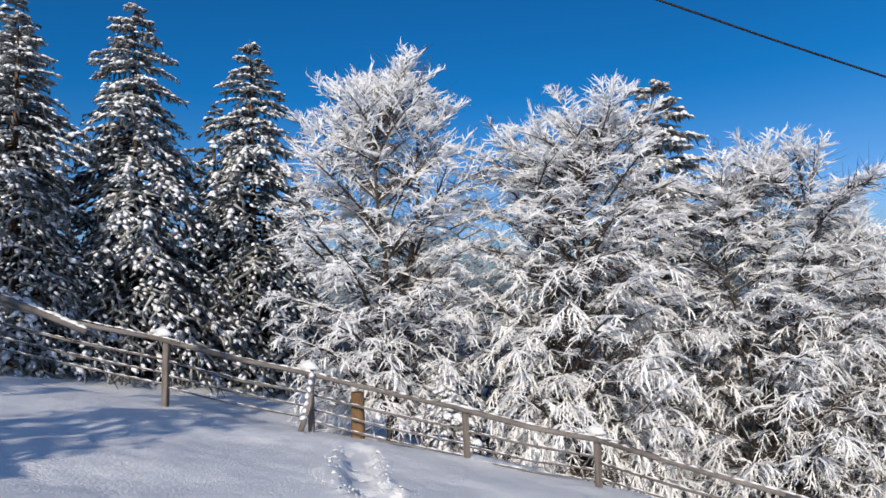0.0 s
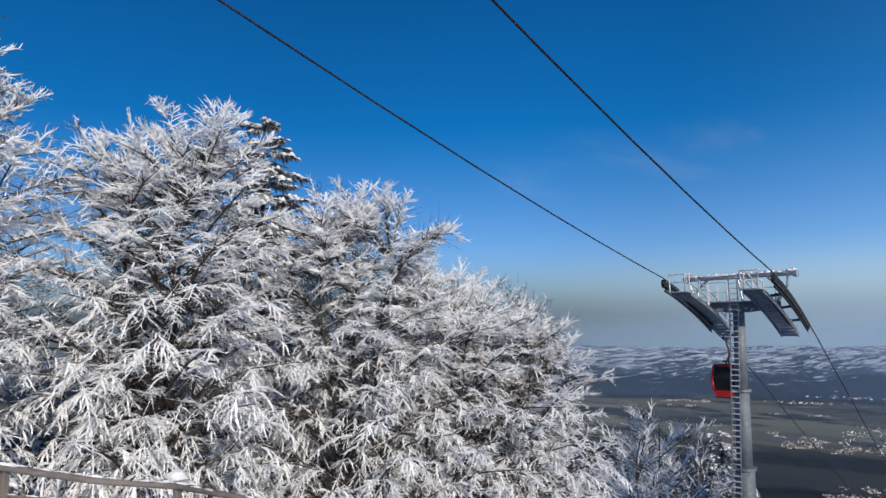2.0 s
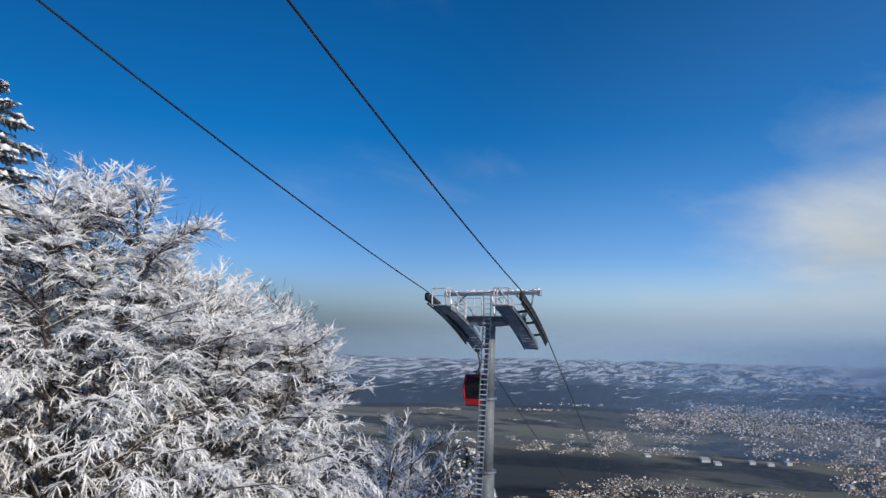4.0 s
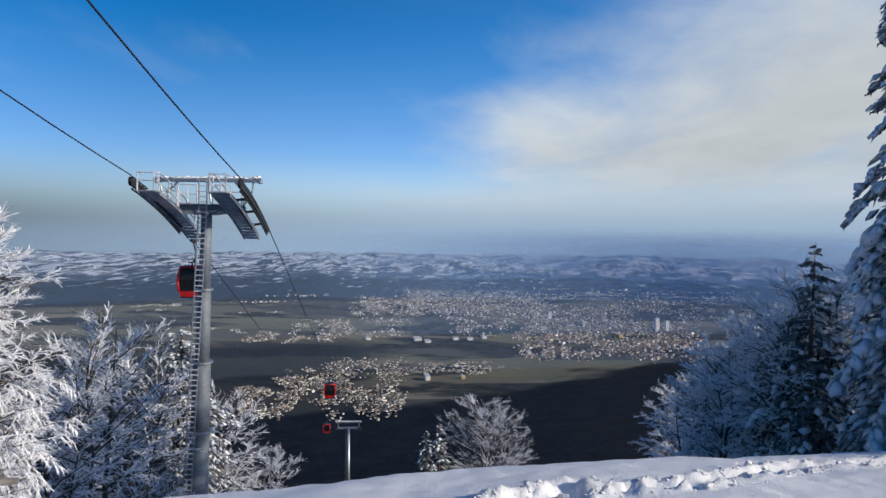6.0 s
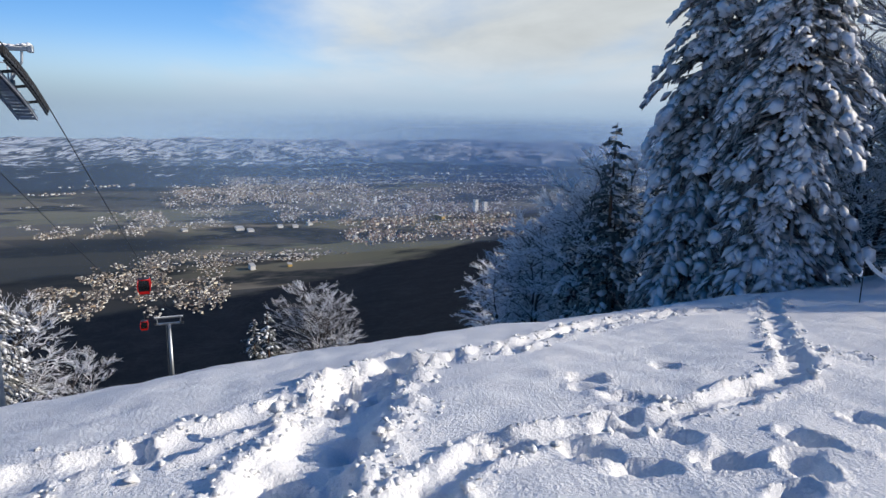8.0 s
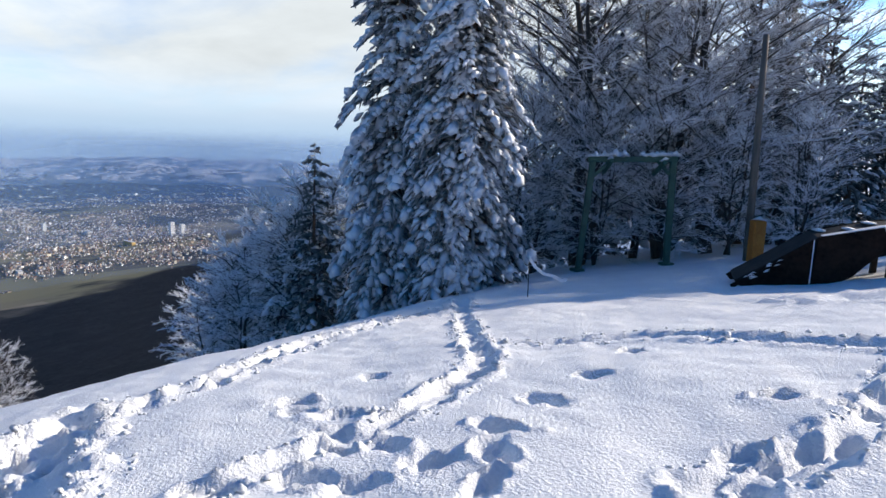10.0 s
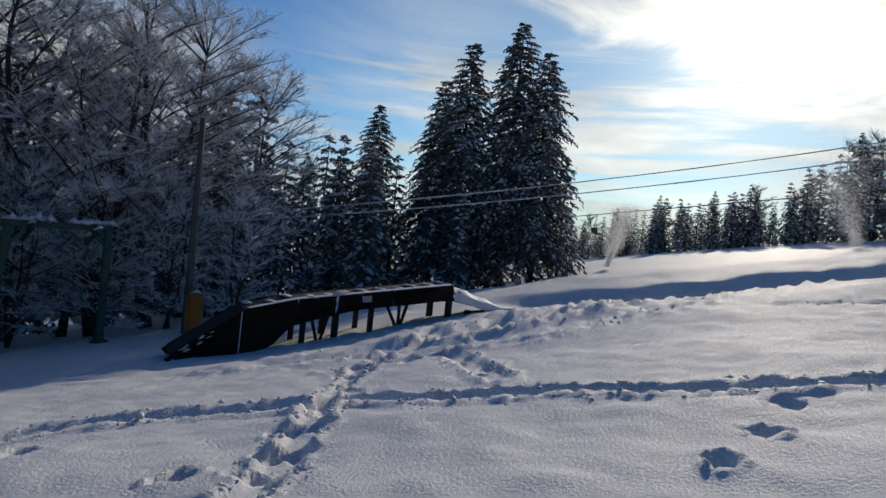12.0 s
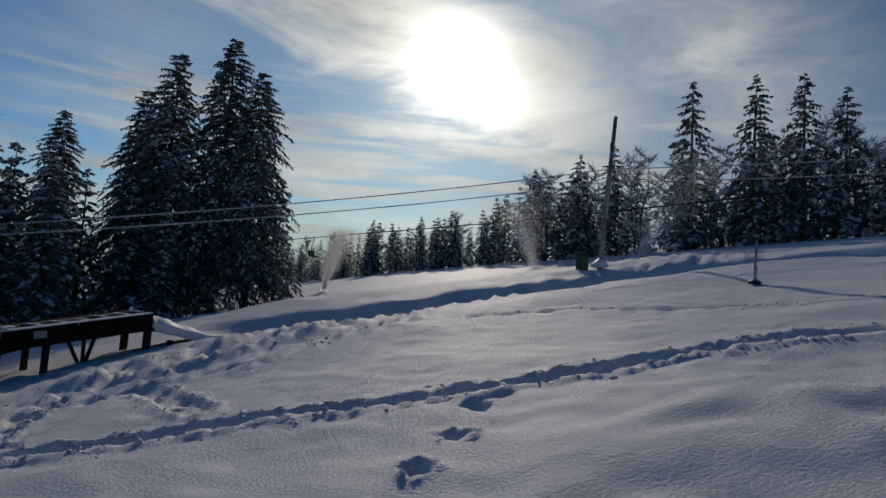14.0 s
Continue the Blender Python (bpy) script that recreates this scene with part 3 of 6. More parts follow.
def trodden(x, y):
    """How far the feet and skis have pressed the snow down or heaped it up."""
    out = np.zeros_like(x)
    crumble = np.clip(lumpy(x, y, 11, 0.42) * 0.45 + lumpy(x, y, 12, 0.17) * 0.40, -0.9, 0.9)
    for line, half, deep, edge, rough in WAYS:
        pts = np.array(line)
        box = (x > pts[:, 0].min() - 3 * half) & (x < pts[:, 0].max() + 3 * half) & (y > pts[:, 1].min() - 3 * half) & (y < pts[:, 1].max() + 3 * half)
        if not box.any():
            continue
        bx, by = x[box], y[box]
        d = np.full(len(bx), 99.0)
        for (x0, y0), (x1, y1) in zip(line[:-1], line[1:]):
            d = np.minimum(d, off_line(bx, by, x0, y0, x1, y1)[0])
        c = crumble[box]
        d = d * (1 + 0.25 * lumpy(bx, by, 21, 0.9)) / half
        pit = np.clip(1.25 - d ** 2, 0, 1)
        rim = np.exp(-(((d - 1.35) / 0.42) ** 2))
        out[box] += -deep * pit * (0.75 + 0.35 * rough * c) + 0.75 * edge * rim * (0.7 + 0.55 * rough * c) + 0.030 * rough * c * np.exp(-(d / 1.9) ** 4)
    r = np.random.RandomState(3)
    for px, py in PITS + steps_along():
        a, long, wide = r.uniform(0, 6.28), r.uniform(0.12, 0.20), r.uniform(0.08, 0.115)
        box = (np.abs(x - px) < 0.7) & (np.abs(y - py) < 0.7)
        if not box.any():
            continue
        bx, by = x[box] - px, y[box] - py
        u, v = bx * np.cos(a) + by * np.sin(a), by * np.cos(a) - bx * np.sin(a)
        d = np.sqrt((u / long) ** 2 + (v / wide) ** 2) * (1 + 0.16 * lumpy(x[box], y[box], 31, 0.30))
        out[box] += -0.085 / (1 + np.exp((d - 1) * 8)) + 0.026 * np.exp(-(((d - 1.4) / 0.3) ** 2)) * (0.5 + lumpy(x[box], y[box], 33, 0.3)) + 0.02 * lumpy(x[box], y[box], 34, 0.16) * np.exp(-(d / 1.5) ** 4)
    # wind-rippled hollow on the near slope
    wind = np.exp(-((x + 2.9) / 1.9) ** 2 - ((y + 4.0) / 1.3) ** 2)
    out += wind * (0.045 * lumpy(x * 0.55, y, 51, 1.1) - 0.11 * (y + 4.0))
    # churned snow along the bank across the slope
    off, _ = off_line(x, y, 3.0, -15.5, -16.0, -24.0)
    churn = np.exp(-(off / 2.6) ** 2)
    out += churn * (0.11 * lumpy(x, y, 61, 1.5) + 0.06 * lumpy(x, y, 62, 0.6))
    out += 0.030 * lumpy(x, y, 41, 3.2) + 0.012 * lumpy(x, y, 42, 0.8)
    return out


def build_ground():
    rad = [0.02]
    while rad[-1] < 4750:
        r = rad[-1]
        rad.append(r + (0.25 if r < 1.5 else r * 0.0105 if r < 13 else r * 0.018 if r < 45 else r * 0.045))
    rad = np.array(rad)
    turn = np.concatenate([np.arange(-40, 40, 0.55), np.arange(40, 220, 0.33), np.arange(220, 320, 2.0)])
    a = np.radians(turn)
    x = np.outer(rad, np.sin(a))
    y = np.outer(rad, np.cos(a))
    z = lie_of_land(x, y)
    near = np.clip((48 - rad) / 12, 0, 1)[:, None]
    z = z + np.where(near > 0, trodden(x.ravel(), y.ravel()).reshape(x.shape), 0) * near
    nr, na = x.shape
    v = np.stack([x, y, z], -1).reshape(-1, 3)
    i = np.arange(nr - 1)[:, None] * na + np.arange(na)[None]
    j = np.arange(nr - 1)[:, None] * na + (np.arange(na)[None] + 1) % na
    f = np.stack([i, i + na, j + na, j], -1).reshape(-1, 4)
    sh = Shell()
    sh.add(v, f)
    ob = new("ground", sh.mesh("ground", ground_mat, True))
    tagged(ob, "trodden snow on the hilltop, falling to dark woods and a valley", "snow ground", kind="structure")


build_ground()


def clods():
    """Lumps of snow kicked up along the trodden ways."""
    r = np.random.RandomState(19)
    spots = []
    for (line, half, deep, edge, rough), many in zip(WAYS, (120, 70, 50, 40, 26, 26, 40, 14, 12, 26, 22, 30, 40)):
        for (x0, y0), (x1, y1) in zip(line[:-1], line[1:]):
            run = math.hypot(x1 - x0, y1 - y0)
            n = int(run * many)
            f = r.uniform(0, 1, n)
            o = half * (1.0 + np.abs(r.normal(0, 0.55, n))) * np.where(r.uniform(0, 1, n) < 0.5, -1, 1)
            spots.append(np.stack([x0 + (x1 - x0) * f - (y1 - y0) / run * o, y0 + (y1 - y0) * f + (x1 - x0) / run * o], 1))
    p = np.concatenate(spots)
    p = p[np.hypot(p[:, 0], p[:, 1]) > 2.0]
    size = np.clip(np.exp(r.normal(math.log(0.013), 0.55, len(p))), 0.006, 0.045)
    z = lie_of_land(p[:, 0], p[:, 1]) + trodden(p[:, 0], p[:, 1]) + size * 0.15
    a = r.uniform(0, 6.28, len(p))
    along = np.stack([np.cos(a), np.sin(a), r.normal(0, 0.3, len(p))], 1) * (size * r.uniform(0.8, 1.5, len(p)))[:, None]
    sh = Shell().blobs(np.column_stack([p, z]), along, size, size * r.uniform(0.6, 1.0, len(p)))
    tagged(new("snow_clods", sh.mesh("snow_clods", snow, True)), "loose lumps of snow along the trodden paths", "snow lumps", kind="stuff")


clods()

# ---- trees ----
def fir_parts(h, r, seed, whorls, per, twigs, cover, droop, bare, lump, bold, taper, pads):
    """Trunk, needled boughs that fan out and hang, and the lumpy snow that lies on the fans."""
    g = np.random.RandomState(seed)
    trunk, crown, cap = Shell(), Shell(), Shell()
    lean = g.normal(0, 0.012, 2) * h
    zz = np.linspace(-0.4, h, 9)
    line = np.stack([lean[0] * (zz / h) ** 2, lean[1] * (zz / h) ** 2, zz], 1)
    trunk.path(line, np.linspace(0.016 * h + 0.04, 0.012, 9), 8)
    n = whorls * per
    u0 = (np.arange(n) // per + 0.5 + g.normal(0, 0.20, n)) / whorls
    u0 = np.clip(bare + (1 - bare) * (1 - (1 - u0) ** 0.86), 0.01, 0.985)
    az = np.arange(n) * 2.39996 + g.normal(0, 0.35, n)
    reach = r * (1 - u0) ** taper * (0.78 + 0.22 * np.clip((u0 + 0.15) / 0.3, 0, 1)) + 0.10
    uneven = 1 + 0.16 * np.sin(3 * az + 9 * u0 + seed) + 0.12 * np.sin(2 * az - 21 * u0)
    bl = reach * g.uniform(0.62, 1.16, n) * uneven
    b0 = np.stack([lean[0] * u0 * u0, lean[1] * u0 * u0, u0 * h], 1)
    bd = np.stack([np.cos(az), np.sin(az), np.zeros(n)], 1)
    side = np.stack([-bd[:, 1], bd[:, 0], np.zeros(n)], 1)
    rise = 0.10 + 0.55 * np.clip(u0 - 0.55, 0, 1)
    fall = droop * (1.0 - 0.75 * np.clip(u0 - 0.2, 0, 1)) * g.uniform(0.75, 1.3, n)

    def at(u, k=slice(None)):
        p = b0[k] + bd[k] * (bl[k] * u)[:, None]
        p[:, 2] += bl[k] * (rise[k] * u - fall[k] * u * u + 0.16 * np.clip(u - 0.75, 0, 1))
        return p

    def fan(u, k=slice(None)):
        return np.minimum(0.95, 0.40 * bl[k] * (1.02 - u) ** 0.7 + 0.12)

    steps = np.linspace(0, 1, 4 if twigs > 6 else 2)
    thick = 0.012 * bl + 0.010
    for s0, s1 in zip(steps[:-1], steps[1:]) if twigs > 6 else ():
        crown.tube(at(np.full(n, s0)), at(np.full(n, s1)), thick * (1.2 - s0), thick * (1.2 - s1), 3, 1)
    for k in range(twigs):
        u = np.clip(0.16 + 0.84 * (k + g.uniform(0, 1, n)) / twigs, 0, 1)
        sgn = (1.0 if k % 2 else -1.0) * g.uniform(0.35, 1.0, n)
        p = at(u)
        ln = fan(u) * g.uniform(0.7, 1.3, n)
        d = bd * 0.70 + side * sgn[:, None]
        d[:, 2] += -0.22 - 0.40 * fall * u + g.normal(0, 0.14, n)
        d /= np.linalg.norm(d, axis=1, keepdims=True)
        q = p + d * ln[:, None]
        wide = (0.030 + 0.045 * np.minimum(ln, 1.0)) * bold
        crown.cone(p, q, wide, 0)
        f = g.uniform(0.35, 0.8, n)[:, None]
        hang = p * (1 - f) + q * f
        drop = ln * g.uniform(0.25, 0.65, n)
        crown.cone(hang, hang + np.stack([d[:, 0] * drop * 0.45, d[:, 1] * drop * 0.45, -drop], 1), wide * 0.8, 0)
    # snow: pads run together along each fan's axis and its side shoots; whole flanks are loaded, others shaken bare
    flank = 0.30 * np.sin(2 * az + 7 * u0 + seed) + 0.24 * np.sin(3 * az - 15 * u0 + 2 * seed)
    load = np.clip(cover + flank + g.normal(0, 0.20, n), 0.03, 1.0)
    k = np.repeat(np.arange(n), pads)
    j = np.tile(np.arange(pads), n)
    shown = g.uniform(0, 1, len(k)) < load[k]
    k, j = k[shown], j[shown]
    m = len(k)
    axis = j % 3 == 0
    u = np.where(axis, 0.30 + 0.68 * (j + g.uniform(0, 1, m)) / pads, 0.24 + 0.72 * g.uniform(0, 1, m) ** 0.8)
    cross = np.where(axis, g.normal(0, 0.06, m), np.where(j % 3 == 1, 1.0, -1.0) * g.uniform(0.25, 0.85, m)) * fan(u, k)
    c = at(u, k) + side[k] * cross[:, None] + bd[k] * (np.abs(cross) * 0.75)[:, None]
    slope = at(np.clip(u + 0.06, 0, 1.06), k) - at(u - 0.06, k)
    slope /= np.linalg.norm(slope, axis=1, keepdims=True)
    size = lump * (0.070 + 0.034 * np.minimum(bl[k], 2.4)) * np.clip(np.exp(g.normal(0, 0.30, m)), 0.45, 1.8) * np.where(axis, 1.15, 0.85)
    c[:, 2] += size * 0.30 - np.abs(cross) * 0.42
    turn = slope + side[k] * np.where(axis, 0, np.sign(cross) * 0.8)[:, None]
    turn[:, 2] -= np.where(axis, 0, 0.25)
    turn /= np.linalg.norm(turn, axis=1, keepdims=True)
    cap.blobs(c, turn * (size * g.uniform(1.2, 2.0, m))[:, None], size, size * g.uniform(0.55, 0.85, m))
    return trunk, crown, cap


def fir_tree(h, r, seed, whorls=34, per=8, twigs=10, cover=0.6, label="", droop=0.55, bare=0.03, lump=1.0, bold=1.0, taper=0.75, pads=10, leaf=None):
    trunk, crown, cap = fir_parts(h, r, seed, whorls, per, twigs, cover, droop, bare, lump, bold, taper, pads)
    tree = thing("fir_tree", pose(0, 0, 0), label, "tree", "conifers")
    part("trunk", trunk, bark_red, tree, smooth=True)
    tagged(part("crown", crown, [leaf or needle, bark], tree, "dark green needled branches", True), kind="stuff")
    tagged(part("snow_cover", cap, tree_snow, tree, "snow lying on the branches", True), kind="stuff")
    return tree


def beech_tree(h, r, seed, boughs=60, subs=12, fingers=10, twigs=2, hang=0.9, lift=0.2, clear=0.03, stems=2, white=0.8, thick=0.02, label="", shape=0.5, fine=0.42, stout=1.0, spread=0.26, top=1.0, girth=1.0, fill=0):
    """A broadleaf in winter: stems, arching boughs, side branches, and sprays of twigs that are buried in snow or bare and dark."""
    g = np.random.RandomState(seed)
    trunk, crown, cap = Shell(), Shell(), Shell()
    up = np.array([[0, 0, 1.0]])
    lines = []
    for s in range(stems):
        a = 2 * np.pi * s / stems + g.uniform(-0.5, 0.5)
        out = r * spread * (0 if stems == 1 else 1) * g.uniform(0.7, 1.2)
        hh = h * (1.0 if s == 0 else g.uniform(0.80, 0.96))
        zz = np.linspace(-0.4, hh * 0.93, 12)
        w = np.clip(zz, 0, None) / hh
        line = np.stack([np.cos(a) * out * w ** 0.8 + 0.10 * np.sin(zz * 1.3 + s), np.sin(a) * out * w ** 0.8 + 0.10 * np.cos(zz * 1.1 + s * 2), zz], 1)
        trunk.path(line, np.linspace(0.0125 * h + 0.02, 0.012, 12) * girth * (1.0 if s == 0 else 0.8), 7)
        lines.append((line, hh))

    def profile(v):
        return np.where(v < shape, 0.62 + 0.38 * (v / shape) ** 0.7, np.sqrt(np.clip(1 - ((v - shape) / (1.02 - shape)) ** 2, 0.0, 1)))

    def unit(d):
        return d / (np.linalg.norm(d, axis=1, keepdims=True) + 1e-9)

    def across(d):
        return unit(np.cross(d, up) + np.array([[1e-4, 0, 0]]))

    # boughs leave the stems, arch out and reach the edge of the crown
    n = boughs
    bu = (clear + (0.985 - clear) * (np.arange(n) + g.uniform(0, 1, n)) / n) ** 0.80
    baz = np.arange(n) * 2.39996 + g.normal(0, 0.4, n)
    brad = r * profile(bu) * g.uniform(0.55, 0.92, n) * (1 + 0.16 * np.sin(3 * baz + seed) + 0.10 * np.sin(5 * baz + 11 * bu))
    tip = np.stack([np.cos(baz) * brad, np.sin(baz) * brad, bu * h], 1)
    root = np.zeros((n, 3))
    owner = g.randint(0, stems, n)
    for s, (line, hh) in enumerate(lines):
        m = owner == s
        zs = np.clip(tip[m, 2] - brad[m] * (0.30 + 0.95 * lift) * g.uniform(0.7, 1.2, m.sum()), max(clear, 0.08) * h * g.uniform(0.8, 1.5, m.sum()), hh * 0.90)
        for c in range(3):
            root[m, c] = np.interp(zs, line[:, 2], line[:, c])
            if c < 2:
                tip[m, c] += 0.6 * np.interp(tip[m, 2], line[:, 2], line[:, c]) * (bu[m] > 0.6)
    bend = (root + tip) / 2
    bend[:, 2] += brad * (0.42 - 0.75 * lift)
    bend[:, :2] += g.normal(0, 0.10, (n, 2)) * brad[:, None]
    reach = np.linalg.norm(tip - root, axis=1)

    def bough(i, f):
        f = np.asarray(f)[:, None]
        return root[i] * (1 - f) ** 2 + bend[i] * (2 * f * (1 - f)) + tip[i] * f ** 2

    every = np.arange(n)
    wood = (0.014 + 0.0110 * reach) * stout
    for f0 in (0.0, 0.25, 0.5, 0.75):
        p0, p1 = bough(every, np.full(n, f0)), bough(every, np.full(n, f0 + 0.25))
        crown.tube(p0, p1, wood * (1 - 0.75 * f0), wood * (0.81 - 0.75 * f0), 4, 0, False)
        over = up * (wood * 0.62 * (1 - 0.75 * f0))[:, None]
        cap.tube(p0 + over, p1 + over, wood * 0.66 * (1 - 0.75 * f0), wood * 0.66 * (0.81 - 0.75 * f0), 3, 0, False)
    # dark inner twigs, crossing each other inside the crown
    if fill:
        k = g.randint(0, n, fill)
        p = bough(k, g.uniform(0.1, 0.75, fill))
        crown.cone(p, p + g.normal(0, 0.42, (fill, 3)) + up * 0.15, g.uniform(0.010, 0.018, fill))
    # side branches along each bough
    k = np.repeat(every, subs)
    n2 = len(k)
    f = 0.16 + 0.84 * ((np.arange(n2) % subs) + g.uniform(0, 1, n2)) / subs
    s0 = bough(k, f)
    head = unit(bough(k, np.clip(f + 0.04, 0, 1.04)) - bough(k, f - 0.04))
    sg = np.where(np.arange(n2) % 2 == 0, 1.0, -1.0)
    high = np.clip(s0[:, 2] / h, 0, 1)
    d2 = head * g.uniform(0.45, 1.0, n2)[:, None] + across(head) * (sg * g.uniform(0.25, 1.0, n2))[:, None] + g.normal(0, 0.28, (n2, 3))
    d2[:, 2] += lift * 0.7 + top * 1.5 * np.clip(high - 0.55, 0, 1)
    d2 = unit(d2)
    l2 = np.minimum((0.30 * reach[k] * (1.15 - f) + 0.34) * g.uniform(0.6, 1.3, n2), 2.0)
    sag = hang * g.uniform(0.5, 1.25, n2) * np.clip(1.25 - 1.15 * high, 0.10, 1.1)
    heavy2 = g.uniform(0, 1, n2) < white * np.clip(1.30 - 0.30 * high, 0, 1.0)

    def branch(i, w):
        w = np.asarray(w)
        p = s0[i] + d2[i] * (l2[i] * w)[:, None]
        p[:, 2] -= l2[i] * sag[i] * w * w
        return p

    all2 = np.arange(n2)
    slim = (0.004 + 0.0065 * l2) * stout
    for w0, w1 in ((0.0, 0.5), (0.5, 1.0)):
        p0, p1 = branch(all2, np.full(n2, w0)), branch(all2, np.full(n2, w1))
        crown.tube(p0, p1, slim * (1 - 0.7 * w0), slim * (1 - 0.7 * w1), 3, 0, False)
        over = up * (slim * 0.8)[:, None]
        fat = np.where(heavy2, thick * 0.95, slim * 0.8)
        cap.tube(p0 + over, p1 + over, fat * (1 - 0.4 * w0), fat * (1 - 0.4 * w1), 3, 0, False)
    # sprays of twigs along each side branch
    k = np.repeat(all2, fingers)
    n3 = len(k)
    w = 0.10 + 0.90 * ((np.arange(n3) % fingers) + g.uniform(0, 1, n3)) / fingers
    p = branch(k, w)
    head = unit(branch(k, np.clip(w + 0.05, 0, 1.05)) - branch(k, w - 0.05))
    sg = np.where(np.arange(n3) % 2 == 0, 1.0, -1.0)
    wing = across(head)
    d3 = head * g.uniform(0.4, 1.0, n3)[:, None] + wing * (sg * g.uniform(0.2, 0.95, n3))[:, None] + g.normal(0, 0.20, (n3, 3))
    d3[:, 2] += lift * 0.5 - sag[k] * 0.35
    d3 = unit(d3)
    l3 = fine * g.uniform(0.55, 1.3, n3) * (1.15 - 0.5 * w)
    mid = p + d3 * (l3 * 0.5)[:, None] - up * (l3 * sag[k] * 0.10)[:, None]
    end = p + d3 * l3[:, None] - up * (l3 * sag[k] * 0.42)[:, None]
    on = np.where(heavy2[k], g.uniform(0, 1, n3) < 0.92, g.uniform(0, 1, n3) < 0.45 * white)
    fat = thick * np.exp(g.normal(0, 0.28, n3)) * (1.10 - 0.28 * high[k])
    if twigs > 1:
        cap.tube(p[on], mid[on], fat[on] * 0.75, fat[on], 3, 0, False)
        cap.cone(mid[on], end[on], fat[on])
    else:
        cap.cone(p[on], end[on], fat[on] * 1.1)
    crown.cone(p[~on], end[~on], thick * 0.42)
    part_on = ~on & (g.uniform(0, 1, n3) < 0.7 * white)
    cap.cone(p[part_on] + up * thick * 0.35, end[part_on] + up * thick * 0.2, thick * 0.36)
    k = np.repeat(np.arange(n3), twigs)
    n4 = len(k)
    w = g.uniform(0.15, 0.95, n4)[:, None]
    q = p[k] * (1 - w) ** 2 + mid[k] * (2 * w * (1 - w)) + end[k] * w ** 2
    d4 = d3[k] * g.uniform(0.3, 1.0, n4)[:, None] + wing[k] * g.uniform(-1, 1, n4)[:, None] + g.normal(0, 0.28, (n4, 3))
    d4[:, 2] -= np.repeat(sag[np.repeat(all2, fingers)], twigs) * 0.4 - lift * 0.4
    d4 = unit(d4)
    l4 = l3[k] * g.uniform(0.28, 0.62, n4)
    sn = on[k]
    cap.cone(q[sn], (q + d4 * l4[:, None])[sn], fat[k][sn] * 0.72)
    crown.cone(q[~sn], (q + d4 * l4[:, None])[~sn], thick * 0.32)
    tree = thing("beech_tree", pose(0, 0, 0), label, "tree", "broadleaf trees")
    part("trunk", trunk, bark, tree, smooth=True)
    tagged(part("crown", crown, twig, tree, "bare dark twigs and limbs"), kind="stuff")
    tagged(part("snow_cover", cap, frost if white > 0.7 else tree_snow, tree, "snow and frost coating the twigs"), kind="stuff")
    return tree


def stand(tree, x, y, turn, scale=1.0, sink=0.0, high=1.0, label=""):
    z = ground_at(x, y) - sink
    tree.matrix_world = Matrix.Translation((x, y, z)) @ Matrix.Rotation(radians(turn), 4, "Z") @ Matrix.Diagonal((scale, scale, scale * high, 1))
    return tagged(tree, label)


def again(tree, x, y, turn, scale=1.0, sink=0.0, high=1.0, label=""):
    other = copy_thing(tree, pose(0, 0, 0))
    return stand(other, x, y, turn, scale, sink, high, label)


# beeches behind the fence, coated white, twigs weeping to the ground
WHITE = "broad beech coated white with snow, twigs weeping low"
white_a = stand(beech_tree(10.0, 3.7, 101, 130, 10, 9, 3, 0.75, 0.36, 0.03, 3, 0.80, 0.0175, WHITE, 0.45, 0.40, 0.9, 0.34, 1.0, 1.0, 2500), -2.2, 16.9, 10)
white_b = stand(beech_tree(11.7, 4.3, 102, 156, 10, 9, 3, 1.05, 0.26, 0.01, 3, 0.90, 0.0180, WHITE, 0.46, 0.42, 0.8, 0.24, 1.0, 0.8, 6000), 2.8, 17.6, 40, 1.02, 0.2, 0.95)
white_c = stand(beech_tree(13.4, 4.2, 103, 156, 10, 9, 3, 1.15, 0.26, 0.01, 3, 0.90, 0.0180, WHITE, 0.44, 0.44, 0.8, 0.24, 1.0, 0.8, 6000), 8.2, 17.6, 80, 1.0, 0.3, 0.97)
again(white_b, 11.9, 17.9, 150, 1.04, 0.3, 1.06)
again(white_c, 14.4, 17.2, 250, 0.95, 0.3, 0.98)
# firs at the fence
SNOWY_FIR = "tall fir heavy with snow, shaded dark low down"
fir_a = stand(fir_tree(13.4, 4.3, 201, 38, 8, 9, 0.72, SNOWY_FIR, 0.85, 0.02, 0.52, 1.3, 0.72, 24, needle_rime), -11.5, 22.4, 0, 1.0)
again(fir_a, -13.9, 19.6, 120, 0.84)
again(fir_a, -8.3, 25.8, 200, 1.06)
again(fir_a, 7.7, 24.5, 70, 1.40)
unseen_shade_firs = []
# unseen firs added beyond the near end of the fence to shade the foreground
for x, y, turn, size in ((-6.6, -0.2, 10, 0.48), (-10.6, 0.8, 130, 0.8), (-16.0, -0.5, 250, 0.9)):
    unseen_shade_firs.append((x, y, turn, size))
# the two great firs beside the piste
GREAT_FIR = "great fir with thick pads of snow on drooping boughs"
fir_b = stand(fir_tree(19.0, 2.05, 202, 44, 9, 12, 0.68, GREAT_FIR, 0.95, 0.01, 0.86, 1.3, 0.60, 30, needle_rime), 17.2, -10.5, 0)
again(fir_b, 21.0, -10.3, 140, 1.12)
